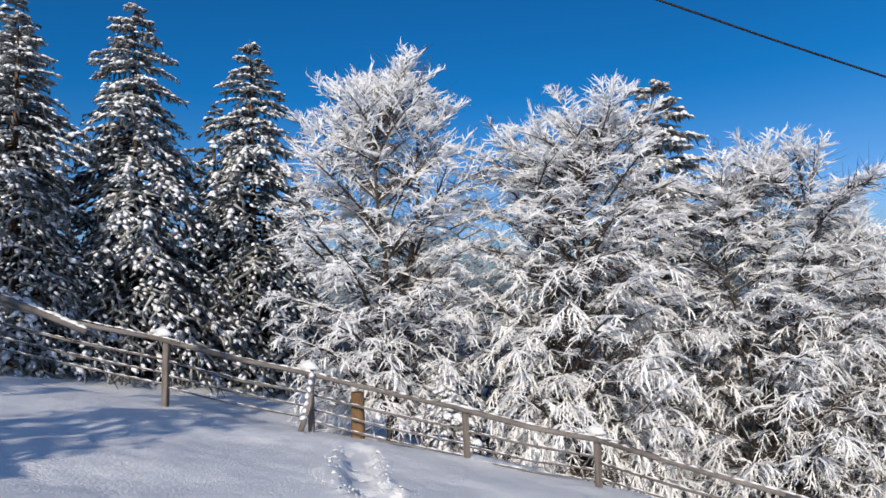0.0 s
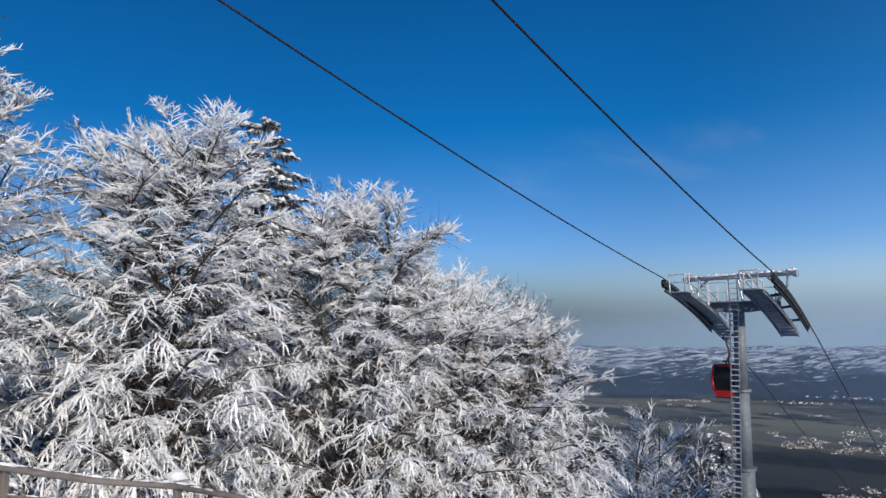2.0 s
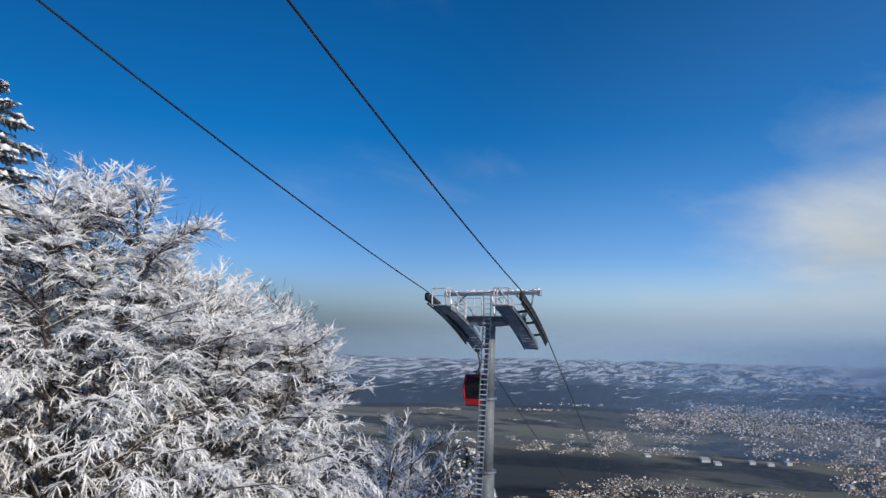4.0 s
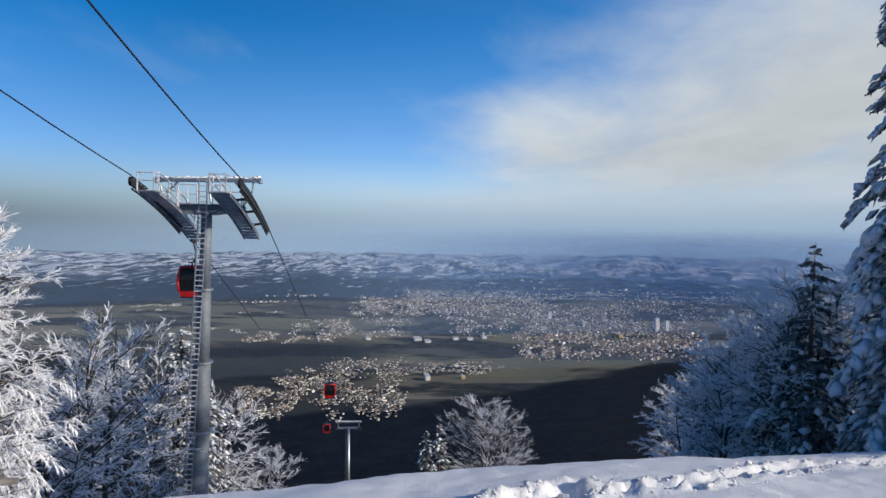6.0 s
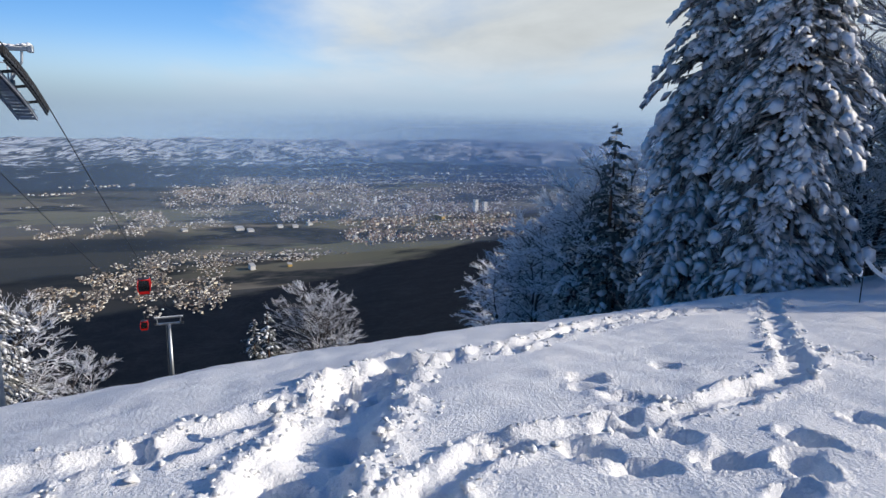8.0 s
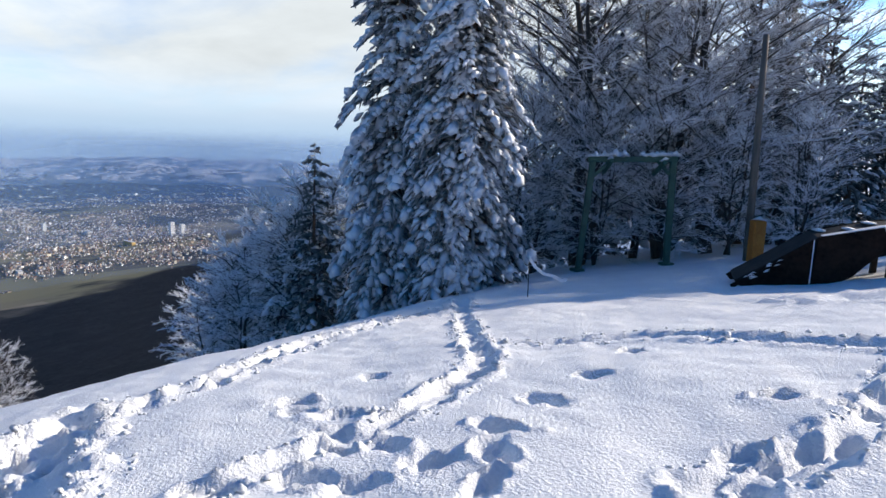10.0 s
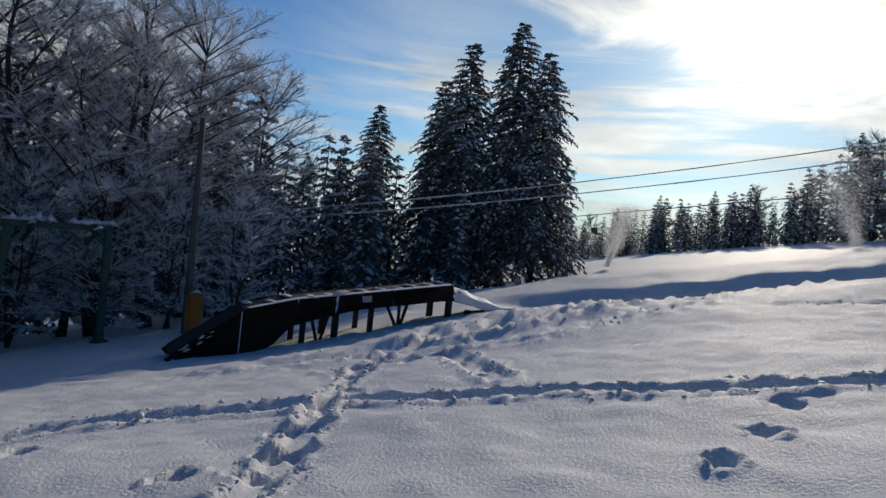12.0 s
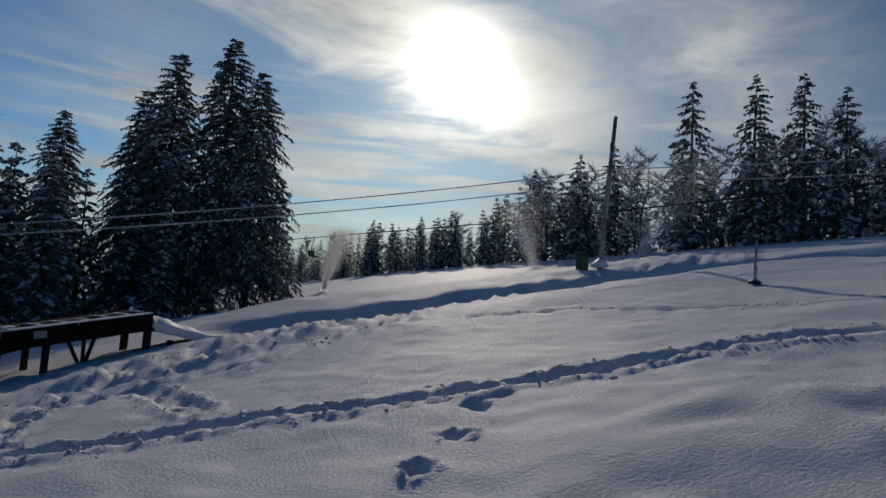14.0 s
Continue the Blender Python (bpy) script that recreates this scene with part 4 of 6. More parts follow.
# tall bare beeches by the old lift frame
BARE = "tall bare beech with snow along its upswept branches"
bare_a = stand(beech_tree(15.0, 5.0, 301, 110, 11, 9, 1, 0.22, 0.38, 0.12, 3, 0.50, 0.015, BARE, 0.46, 0.60, 0.8, 0.3, 0.5, 1.5), 19.6, -17.6, 0)
bare_b = stand(beech_tree(13.6, 4.5, 302, 110, 11, 9, 1, 0.22, 0.36, 0.16, 2, 0.40, 0.014, BARE, 0.46, 0.60, 0.8, 0.3, 0.5, 1.5), 16.6, -21.4, 70)
again(bare_a, 16.9, -19.0, 190, 0.72)
again(bare_b, 16.0, -25.5, 30, 0.85)
# the dark group uphill of the ramp
DARK_FIR = "tall dark fir with snow caught among its boughs"
fir_c = stand(fir_tree(18.9, 4.9, 203, 44, 8, 8, 0.34, DARK_FIR, 0.95, 0.12, 0.62, 1.7, 0.62, 15, needle_frost), 6.9, -45.1, 0)
again(fir_c, 10.2, -44.5, 80, 0.95)
again(fir_c, 4.6, -43.7, 200, 0.83)
again(fir_c, 12.6, -47.4, 300, 0.85)
again(fir_c, 18.1, -48.2, 40, 0.78)
# frosted trees down the slope
SLOPE = "frosted tree on the slope below the crest"
# snow share kept low here, so darker twigs stand in for shade
low_a = stand(beech_tree(11.0, 3.6, 104, 50, 9, 6, 1, 0.6, 0.35, 0.04, 2, 0.46, 0.023, SLOPE, 0.48, 0.58), 25.6, 21.1, 0, 1.25)
again(low_a, 32.3, 23.9, 90, 1.4)
again(low_a, 40.3, 22.9, 200, 1.3)
again(low_a, 45.3, 21.9, 300, 0.98)
again(low_a, 43.0, 26.0, 30, 1.1)
again(low_a, 28.5, 26.0, 130, 1.2)
again(low_a, 16.4, 20.6, 300, 1.25, 0.2, 1.14)
again(low_a, 22.6, 20.4, 120, 0.95, 0.2)
again(low_a, 15.0, 24.5, 240, 1.0)
stand(beech_tree(11.0, 5.2, 107, 120, 9, 8, 1, 0.35, 0.36, 0.02, 3, 0.34, 0.021, "round frosted beech standing alone below the crest", 0.50, 0.62, 0.9, 0.3, 0.7, 0.9, 1200), 99.6, 11.5, 60, 1.85)
again(fir_a, 36.9, 24.3, 20, 1.32)
low_b = stand(beech_tree(9.0, 3.4, 105, 48, 9, 6, 1, 0.55, 0.36, 0.03, 2, 0.78, 0.023, "frosted beech in the shade below the crest", 0.50, 0.50, 1.0, 0.26, 0.4, 1.0, 500), 35.0, -9.3, 0)
young = stand(beech_tree(6.0, 2.0, 106, 40, 9, 7, 1, 0.25, 0.45, 0.03, 3, 0.50, 0.015, "young beech with snowy low twigs under the tall trees", 0.45, 0.5, 0.8, 0.3, 0.6, 0.8), 17.6, -16.6, 20)
for x, y, turn, size in ((16.2, -18.6, 140, 1.05), (14.7, -20.0, 250, 0.9), (18.6, -19.6, 310, 1.2), (13.0, -21.6, 60, 0.8), (19.6, -14.4, 200, 1.1), (20.6, -16.2, 80, 1.3)):
    again(young, x, y, turn, size)
for x, y, turn, size in ((41.7, -6.9, 0, 0.98), (32.0, -7.6, 180, 0.82), (29.0, -8.2, 300, 0.80), (26.5, -7.2, 20, 0.7), (38.0, -11.0, 50, 1.05), (30.0, -12.0, 220, 0.95), (28.5, -4.9, 75, 0.62), (30.5, -6.2, 15, 0.74), (27.5, -6.3, 200, 0.76), (29.5, -8.0, 120, 0.9), (25.8, -7.8, 330, 0.82), (26.5, -9.2, 260, 0.94), (31.5, -9.8, 160, 0.98), (34.5, -7.4, 45, 0.86)):
    again(low_b, x, y, turn, size)
# far edge of the wood across the piste
FAR_FIR = "frosted fir at the far edge of the wood"
fir_far = stand(fir_tree(14.0, 3.6, 204, 24, 7, 4, 0.26, FAR_FIR, 0.85, 0.02, 1.2, 2.6, 0.72, 5, needle_frost), 32.2, -11.4, 70, 0.62, 0.0, 1.0, "frosted fir in the shade below the crest")
far_beech = stand(beech_tree(9.0, 3.3, 304, 34, 7, 5, 1, 0.3, 0.45, 0.02, 2, 0.24, 0.040, "frosted beech at the far edge of the wood", 0.45, 0.7, 1.0, 0.3, 0.7, 1.0, 1200), 24.0, -20.0, 90, 1.6, 0.0, 1.0, "bare beech with snow on its twigs deep in the wood")


def wood_edge(heading):
    """Distance of the wood's edge and the height of its tops over the eye, by heading."""
    away = np.interp(heading, [178, 186, 194, 200, 210, 228], [88, 84, 72, 62, 57, 54])
    rise = np.interp(heading, [177, 181, 185, 189, 194, 198, 202, 207, 214, 222, 226], [4.6, 5.3, 6.9, 7.4, 8.6, 12.0, 13.5, 14.0, 14.2, 16.5, 15.0])
    return float(away), float(rise)


def at_edge(tree, tall, heading, turn, share=1.0, back=0.0, label=""):
    away, rise = wood_edge(heading)
    away += back
    x, y = away * math.sin(radians(heading)), away * math.cos(radians(heading))
    height = (away * math.tan(radians(rise)) * share + 1.42) - ground_at(x, y)
    again(tree, x, y, turn, height / tall, 0.0, 1.0, label)


# single firs that stand above the edge of the wood
for heading, share in ((211.5, 1.42), (216.2, 1.37), (219.8, 1.26), (222.6, 1.14), (198.5, 1.02), (205.2, 1.05), (191.4, 1.05), (188.7, 1.04), (184.5, 1.05), (181.2, 1.06), (202.4, 1.02), (225.5, 1.0), (228.5, 1.05)):
    at_edge(fir_far, 14.0, heading, heading * 37 % 360, share, 0.0, FAR_FIR)
g_edge = np.random.RandomState(61)
for k in range(27):
    heading = 178.6 + 1.95 * k + g_edge.uniform(-0.7, 0.7)
    at_edge(far_beech, 9.0, heading, g_edge.uniform(0, 360), g_edge.uniform(0.84, 1.0), g_edge.uniform(-2.5, 2.5), "frosted beech at the far edge of the wood")

fir_deep = stand(fir_tree(14.0, 3.3, 205, 20, 5, 4, 0.42, "dark fir deep in the wood", 0.8, 0.02, 1.6, 2.9, 0.66, 3, needle_frost), 21.5, -36.5, 0)
for x, y, turn, size in ((20.5, -24.0, 200, 1.4), (18.0, -36.0, 240, 0.95)):
    again(far_beech, x, y, turn, size, 0.0, 1.0, "bare beech with snow on its twigs deep in the wood")
g_wood = np.random.RandomState(77)
DEEP = "dark fir deep in the wood"
for x, y, size in ((23.0, -21.5, 0.95), (27.0, -24.0, 1.0), (19.5, -27.5, 0.9), (24.5, -29.0, 1.0), (17.0, -26.0, 0.72), (21.0, -32.5, 0.85), (15.5, -29.0, 0.6), (26.0, -36.0, 0.9), (16.0, -42.0, 0.8), (13.5, -36.0, 0.62), (17.0, -39.0, 0.7), (19.5, -45.5, 0.86), (15.0, -45.0, 0.72), (21.5, -47.0, 0.9), (9.0, -40.0, 0.5), (11.5, -42.5, 0.62), (8.0, -47.5, 0.9), (3.0, -46.5, 0.6)):
    again(fir_deep, x, y, g_wood.uniform(0, 360), size, 0.0, 1.0, DEEP)
for k in range(26):
    at_edge(fir_deep, 14.0, 177.3 + 0.72 * k + g_wood.uniform(-0.3, 0.3), g_wood.uniform(0, 360), g_wood.uniform(0.80, 1.02), g_wood.uniform(-4, 3), DEEP)
for k in range(48):
    at_edge(fir_deep, 14.0, 177.5 + 1.1 * k + g_wood.uniform(-0.4, 0.4), g_wood.uniform(0, 360), g_wood.uniform(0.66, 0.97), g_wood.uniform(2, 9), DEEP)

# the first three are the added shade casters, out of view
for x, y, turn, size in unseen_shade_firs + [(-17.0, 24.0, 300, 1.0), (-12.1, 31.9, 260, 0.95), (20.1, -40.5, 150, 0.72), (19.0, -44.0, 250, 0.74), (22.5, -40.0, 10, 0.75), (88.6, 17.3, 20, 1.25), (88.2, 19.3, 120, 1.2)]:
    again(fir_far, x, y, turn, size, 0.0, 1.0, "snowy fir standing apart on the slope; the three nearest, unseen, only cast shade")
for x, y, turn, size in ((-10.5, 26.0, 20, 0.62), (-13.2, 25.0, 140, 0.66), (-7.0, 28.0, 260, 0.70), (-15.5, 22.0, 80, 0.7)):
    again(fir_deep, x, y, turn, size, 0.0, 1.0, "snowy fir crowded behind the taller ones")

again(fir_far, 28.0, -9.8, 10, 0.56, 0.0, 1.0, "frosted fir in the shade below the crest")
again(fir_far, 38.5, -8.2, 100, 0.62, 0.0, 1.0, "frosted fir in the shade below the crest")
again(fir_far, 44.0, -7.5, 170, 0.62, 0.0, 1.0, "frosted fir in the shade below the crest")
again(fir_far, 24.6, -8.3, 170, 0.62, 0.0, 1.0, "frosted fir in the shade below the crest")
# firs added as a dark backdrop, standing in for shade between the white twigs
for x, y, turn, size in ((-1.5, 24.0, 20, 0.50), (3.5, 25.5, 140, 0.55), (6.2, 23.6, 260, 0.46), (9.0, 26.0, 80, 0.58), (11.8, 24.0, 190, 0.5), (14.5, 27.0, 310, 0.6), (17.5, 25.0, 45, 0.55), (20.5, 27.5, 160, 0.6), (0.8, 27.0, 75, 0.55)):
    again(fir_deep, x, y, turn, size, 0.0, 1.0, "fir added behind the white beeches to darken their gaps")

# ---- cableway ----
TOWER = Vector((33.75, 20.57, 3.50))
LINE = radians(73.65)
DOWN = Vector((math.sin(LINE), math.cos(LINE), 0))
RIGHT = Vector((math.cos(LINE), -math.sin(LINE), 0))
GAUGE = 2.7


def rope_z(s):
    """Height of the rope over the tower's middle, s metres down the line."""
    if s < -4.2:
        return 0.798 + (-s - 4.2) * 0.2180 + 0.00120 * (s + 4.2) * (s + 60)
    if s > 4.2:
        return -s * 0.397
    return -0.2935 * s - 0.0123 * s * s - 0.217


def lift_tower():
    base = ground_at(TOWER.x, TOWER.y) - TOWER.z
    m = Matrix.Translation(TOWER) @ Matrix((RIGHT, DOWN, (0, 0, 1))).transposed().to_4x4()
    tower = thing("lift_tower", m, "grey steel gondola tower with snow on its catwalks", "lift tower")

    def off(z):
        return -0.42 * min(0.0, z + 0.8) / -16.0

    col = Shell()
    for z0, z1, r0, r1 in ((-0.85, -5.4, 0.30, 0.33), (-5.4, -9.6, 0.38, 0.41), (-9.6, -13.6, 0.50, 0.52), (-13.6, base - 0.5, 0.56, 0.60)):
        col.tube((off(z0), 0, z0), (off(z1), 0, z1), r0, r1, 20)
    part("column", col, tube_steel, tower, "tapered grey steel column", True)
    for z, r in ((-5.4, 0.50), (-9.6, 0.62), (-13.6, 0.72)):
        part("flange", Shell().tube((off(z), 0, z - 0.06), (off(z), 0, z + 0.06), r, r, 20), galvanised, tower)
    ladder = Shell()
    zs = np.arange(base + 1.0, 0.9, 0.30)
    for sx in (-0.22, 0.22):
        ladder.path([(off(z) - 0.12 + sx - 0.018 * abs(z), -0.36 - 0.014 * abs(z), z) for z in (base + 1, -13, -9, -5, -0.5, 0.9)], 0.04, 6)
    flight = tagged(part("ladder", ladder, galvanised, tower, "steel ladder up the column"), kind="stuff")
    rung_mesh = Shell().bar((-0.22, 0, 0), (0.22, 0, 0), 0.09, 0.06, 0, 0.01).mesh("rung", rope_pale)
    for z in zs:
        rung = part("rung", rung_mesh, None, flight)
        rung.location = (off(z) - 0.12 - 0.018 * abs(z), -0.36 - 0.014 * abs(z), z)
    arm = Shell()
    arm.bar((-2.15, 0, -0.72), (2.15, 0, -0.72), 0.42, 0.36, 0, 0.03)
    arm.bar((-0.7, 0, -0.98), (0.7, 0, -0.98), 0.5, 0.25, 0, 0.03)
    for e in (-1, 1):
        arm.bar((e * 0.5, 0, -1.0), (e * 1.9, 0, -0.84), 0.44, 0.20, 0, 0.02)
    part("crossarm", arm, tube_steel, tower, "hollow steel crossarm")
    deck_plate = Shell().box((0, -0.10, -0.50), (3.5, 0.95, 0.05), None, 0, 0.01)
    part("platform", deck_plate, catwalk_steel, tower, "steel platform over the crossarm")
    for e in (-1, 1):
        hoop = Shell()
        x0, x1 = e * 0.42, e * 1.45
        hoop.path([(x0, -0.52, -0.5), (x0, -0.52, 0.52), (x0 + e * 0.08, -0.52, 0.60), (x1 - e * 0.08, -0.52, 0.60), (x1, -0.52, 0.52), (x1, -0.52, -0.5)], 0.040, 6)
        hoop.tube((x0, -0.52, 0.06), (x1, -0.52, 0.06), 0.030, sides=6)
        hoop.tube(((x0 + x1) / 2, -0.52, -0.5), ((x0 + x1) / 2, -0.52, 0.60), 0.030, sides=6)
        part("platform_rail", hoop, rope_pale, tower, "bent tube railing of the platform")
    gantry = Shell()
    gantry.bar((-2.75, 0, 0.88), (3.0, 0, 0.95), 0.30, 0.26, 0, 0.03)
    gantry.bar((-2.95, 0, 0.84), (-2.70, 0, 0.84), 0.36, 0.34, 0, 0.03)
    gantry.bar((2.85, 0, 0.92), (3.10, 0, 0.92), 0.36, 0.34, 0, 0.03)
    for s in (-1, 1):
        gantry.path([(s * 2.05, 0, -0.55), (s * 2.2, 0, 0.2), (s * 1.6, 0, 0.78)], 0.07, 8)
        gantry.path([(s * 2.05, 0, -0.55), (s * 2.55, 0, 0.3), (s * 2.6, 0, 0.8)], 0.06, 8)
    gantry.tube((0.25, 0, -0.55), (0.05, 0, 0.85), 0.06)
    part("gantry", gantry, galvanised, tower, "top gantry beam on bent brackets")
    g = np.random.RandomState(8)
    lumps = Shell()
    xs = np.arange(-2.65, 2.95, 0.10)
    lumps.blobs(np.stack([xs, g.normal(0, 0.02, len(xs)), 0.99 + 0.012 * xs], 1), np.tile([[0.26, 0, 0.03]], (len(xs), 1)), g.uniform(0.17, 0.22, len(xs)), g.uniform(0.09, 0.17, len(xs)))
    xs = np.arange(-2.0, 2.05, 0.12)
    lumps.blobs(np.stack([xs, g.normal(0, 0.03, len(xs)), np.full(len(xs), -0.53)], 1), np.tile([[0.24, 0, 0.0]], (len(xs), 1)), g.uniform(0.14, 0.2, len(xs)), g.uniform(0.04, 0.09, len(xs)))
    tagged(part("snow_cap", lumps, tree_snow, tower, "snow on the beams", True), kind="stuff")
    for s in (-1, 1):
        walkway = Shell()
        inner = s * (GAUGE - 0.95)
        steps = np.arange(-4.0, 4.05, 0.5)
        for a in steps:
            walkway.box((inner, a, rope_z(a) - 0.80), (0.86, 0.30, 0.05))
            walkway.box((inner, a + 0.16, rope_z(a) - 0.85), (0.86, 0.04, 0.14))
        for e in (-0.45, 0.45):
            for a0, a1 in zip(steps[:-1], steps[1:]):
                walkway.bar((inner + e, a0, rope_z(a0) - 0.88), (inner + e, a1, rope_z(a1) - 0.88), 0.06, 0.20)
        walkway.box((inner, -4.35, rope_z(-4.0) - 0.80), (0.96, 0.75, 0.06))
        deck = tagged(part("catwalk", walkway, catwalk_steel, tower, "stepped grating catwalk"), kind="stuff")
        drift = Shell()
        drift.blobs(np.array([(inner + g.uniform(-0.2, 0.2), a + 0.05, rope_z(a) - 0.76) for a in steps]), np.tile([[0.0, 0.17, 0.0]], (len(steps), 1)), g.uniform(0.32, 0.44, len(steps)), g.uniform(0.07, 0.13, len(steps)))
        tagged(part("snow_strip", drift, tree_snow, deck, "snow lying on the treads", True), kind="stuff")
        rail = Shell()
        edge = inner - s * 0.40
        marks = np.linspace(-4.0, 4.0, 6)
        for a in marks:
            rail.tube((edge, a, rope_z(a) - 0.85), (edge, a, rope_z(a) + 0.22), 0.040, sides=6)
        for hgt in (-0.32, 0.20):
            rail.path([(edge, a, rope_z(a) + hgt) for a in np.linspace(-4.0, 4.0, 13)], 0.040, 6)
        for a, level in ((-4.7, rope_z(-4.0)), (-1.0, rope_z(-1.0))):
            rail.path([(edge, a, level - 0.8), (edge, a, level + 0.12), (edge + s * 0.8, a, level + 0.12), (edge + s * 0.8, a, level - 0.8)], 0.042, 6)
            rail.tube((edge, a, level - 0.28), (edge + s * 0.8, a, level - 0.28), 0.030, sides=6)
        for e in (edge, edge + s * 0.8):
            rail.tube((e, -4.7, rope_z(-4.0) + 0.12), (e, -4.0, rope_z(-4.0) + 0.12), 0.040, sides=6)
        part("railing", rail, rope_pale, tower, "tubular steel railing")
        train = Shell()
        train.path([(s * GAUGE, a, rope_z(a) - 0.66) for a in np.linspace(-3.9, 3.9, 9)], 0.06, 6)
        for a in np.arange(-3.0, 3.1, 2.0):
            train.bar((s * GAUGE, a - 0.85, rope_z(a - 0.85) - 0.42), (s * GAUGE, a + 0.85, rope_z(a + 0.85) - 0.42), 0.16, 0.14)
        for a in (-2.2, 0, 2.2):
            train.bar((s * 2.0, a, rope_z(a) - 0.7), (s * GAUGE, a, rope_z(a) - 0.62), 0.14, 0.14)
        train.bar((s * 2.1, -2.3, rope_z(-2.3) - 0.78), (s * 2.1, 2.3, rope_z(2.3) - 0.78), 0.12, 0.2)
        assembly = part("sheave_train", train, dark_steel, tower, "dark steel sheave train")
        for a in np.linspace(-4.0, 4.0, 17):
            wheel = Shell()
            z = rope_z(a) - 0.30
            wheel.tube((s * GAUGE - 0.07, a, z), (s * GAUGE + 0.07, a, z), 0.235, sides=14)
            wheel.tube((s * GAUGE - 0.10, a, z), (s * GAUGE + 0.10, a, z), 0.11, sides=10)
            part("wheel", wheel, rubber, assembly)
    return tower


def small_tower(x, y, top, scale, label):
    """A lift tower far down the line: column, crossarm, two sheave trains."""
    m = Matrix.Translation((x, y, top)) @ Matrix((RIGHT, DOWN, (0, 0, 1))).transposed().to_4x4()
    tower = thing("lift_tower", m, label, "lift tower")
    drop = ground_at(x, y) - top
    part("column", Shell().tube((0, 0, -0.8), (0, 0, drop - 0.5), 0.34 * scale, 0.55 * scale, 14), galvanised, tower, smooth=True)
    arm = Shell().bar((-2.9, 0, -0.7), (2.9, 0, -0.7), 0.45, 0.4, 0, 0.03).bar((-3.0, 0, 0.7), (3.0, 0, 0.7), 0.3, 0.28)
    for s in (-1, 1):
        arm.tube((s * 2.3, 0, -0.7), (s * 2.5, 0, 0.7), 0.1)
    part("crossarm", arm, galvanised, tower)
    part("snow_cap", Shell().bar((-3.0, 0, 0.9), (3.0, 0, 0.9), 0.32, 0.16, 0, 0.05), tree_snow, tower)
    for s in (-1, 1):
        part("sheave_train", Shell().bar((s * GAUGE, -3, 0.3), (s * GAUGE, 3, -1.6), 0.5, 0.4), dark_steel, tower)
        part("catwalk", Shell().bar((s * 1.7, -3, 0.1), (s * 1.7, 3, -1.9), 0.8, 0.08), galvanised, tower)
    part("ladder", Shell().bar((-0.6, -0.1, -0.5), (-0.75, -0.1, drop), 0.4, 0.06), galvanised, tower)


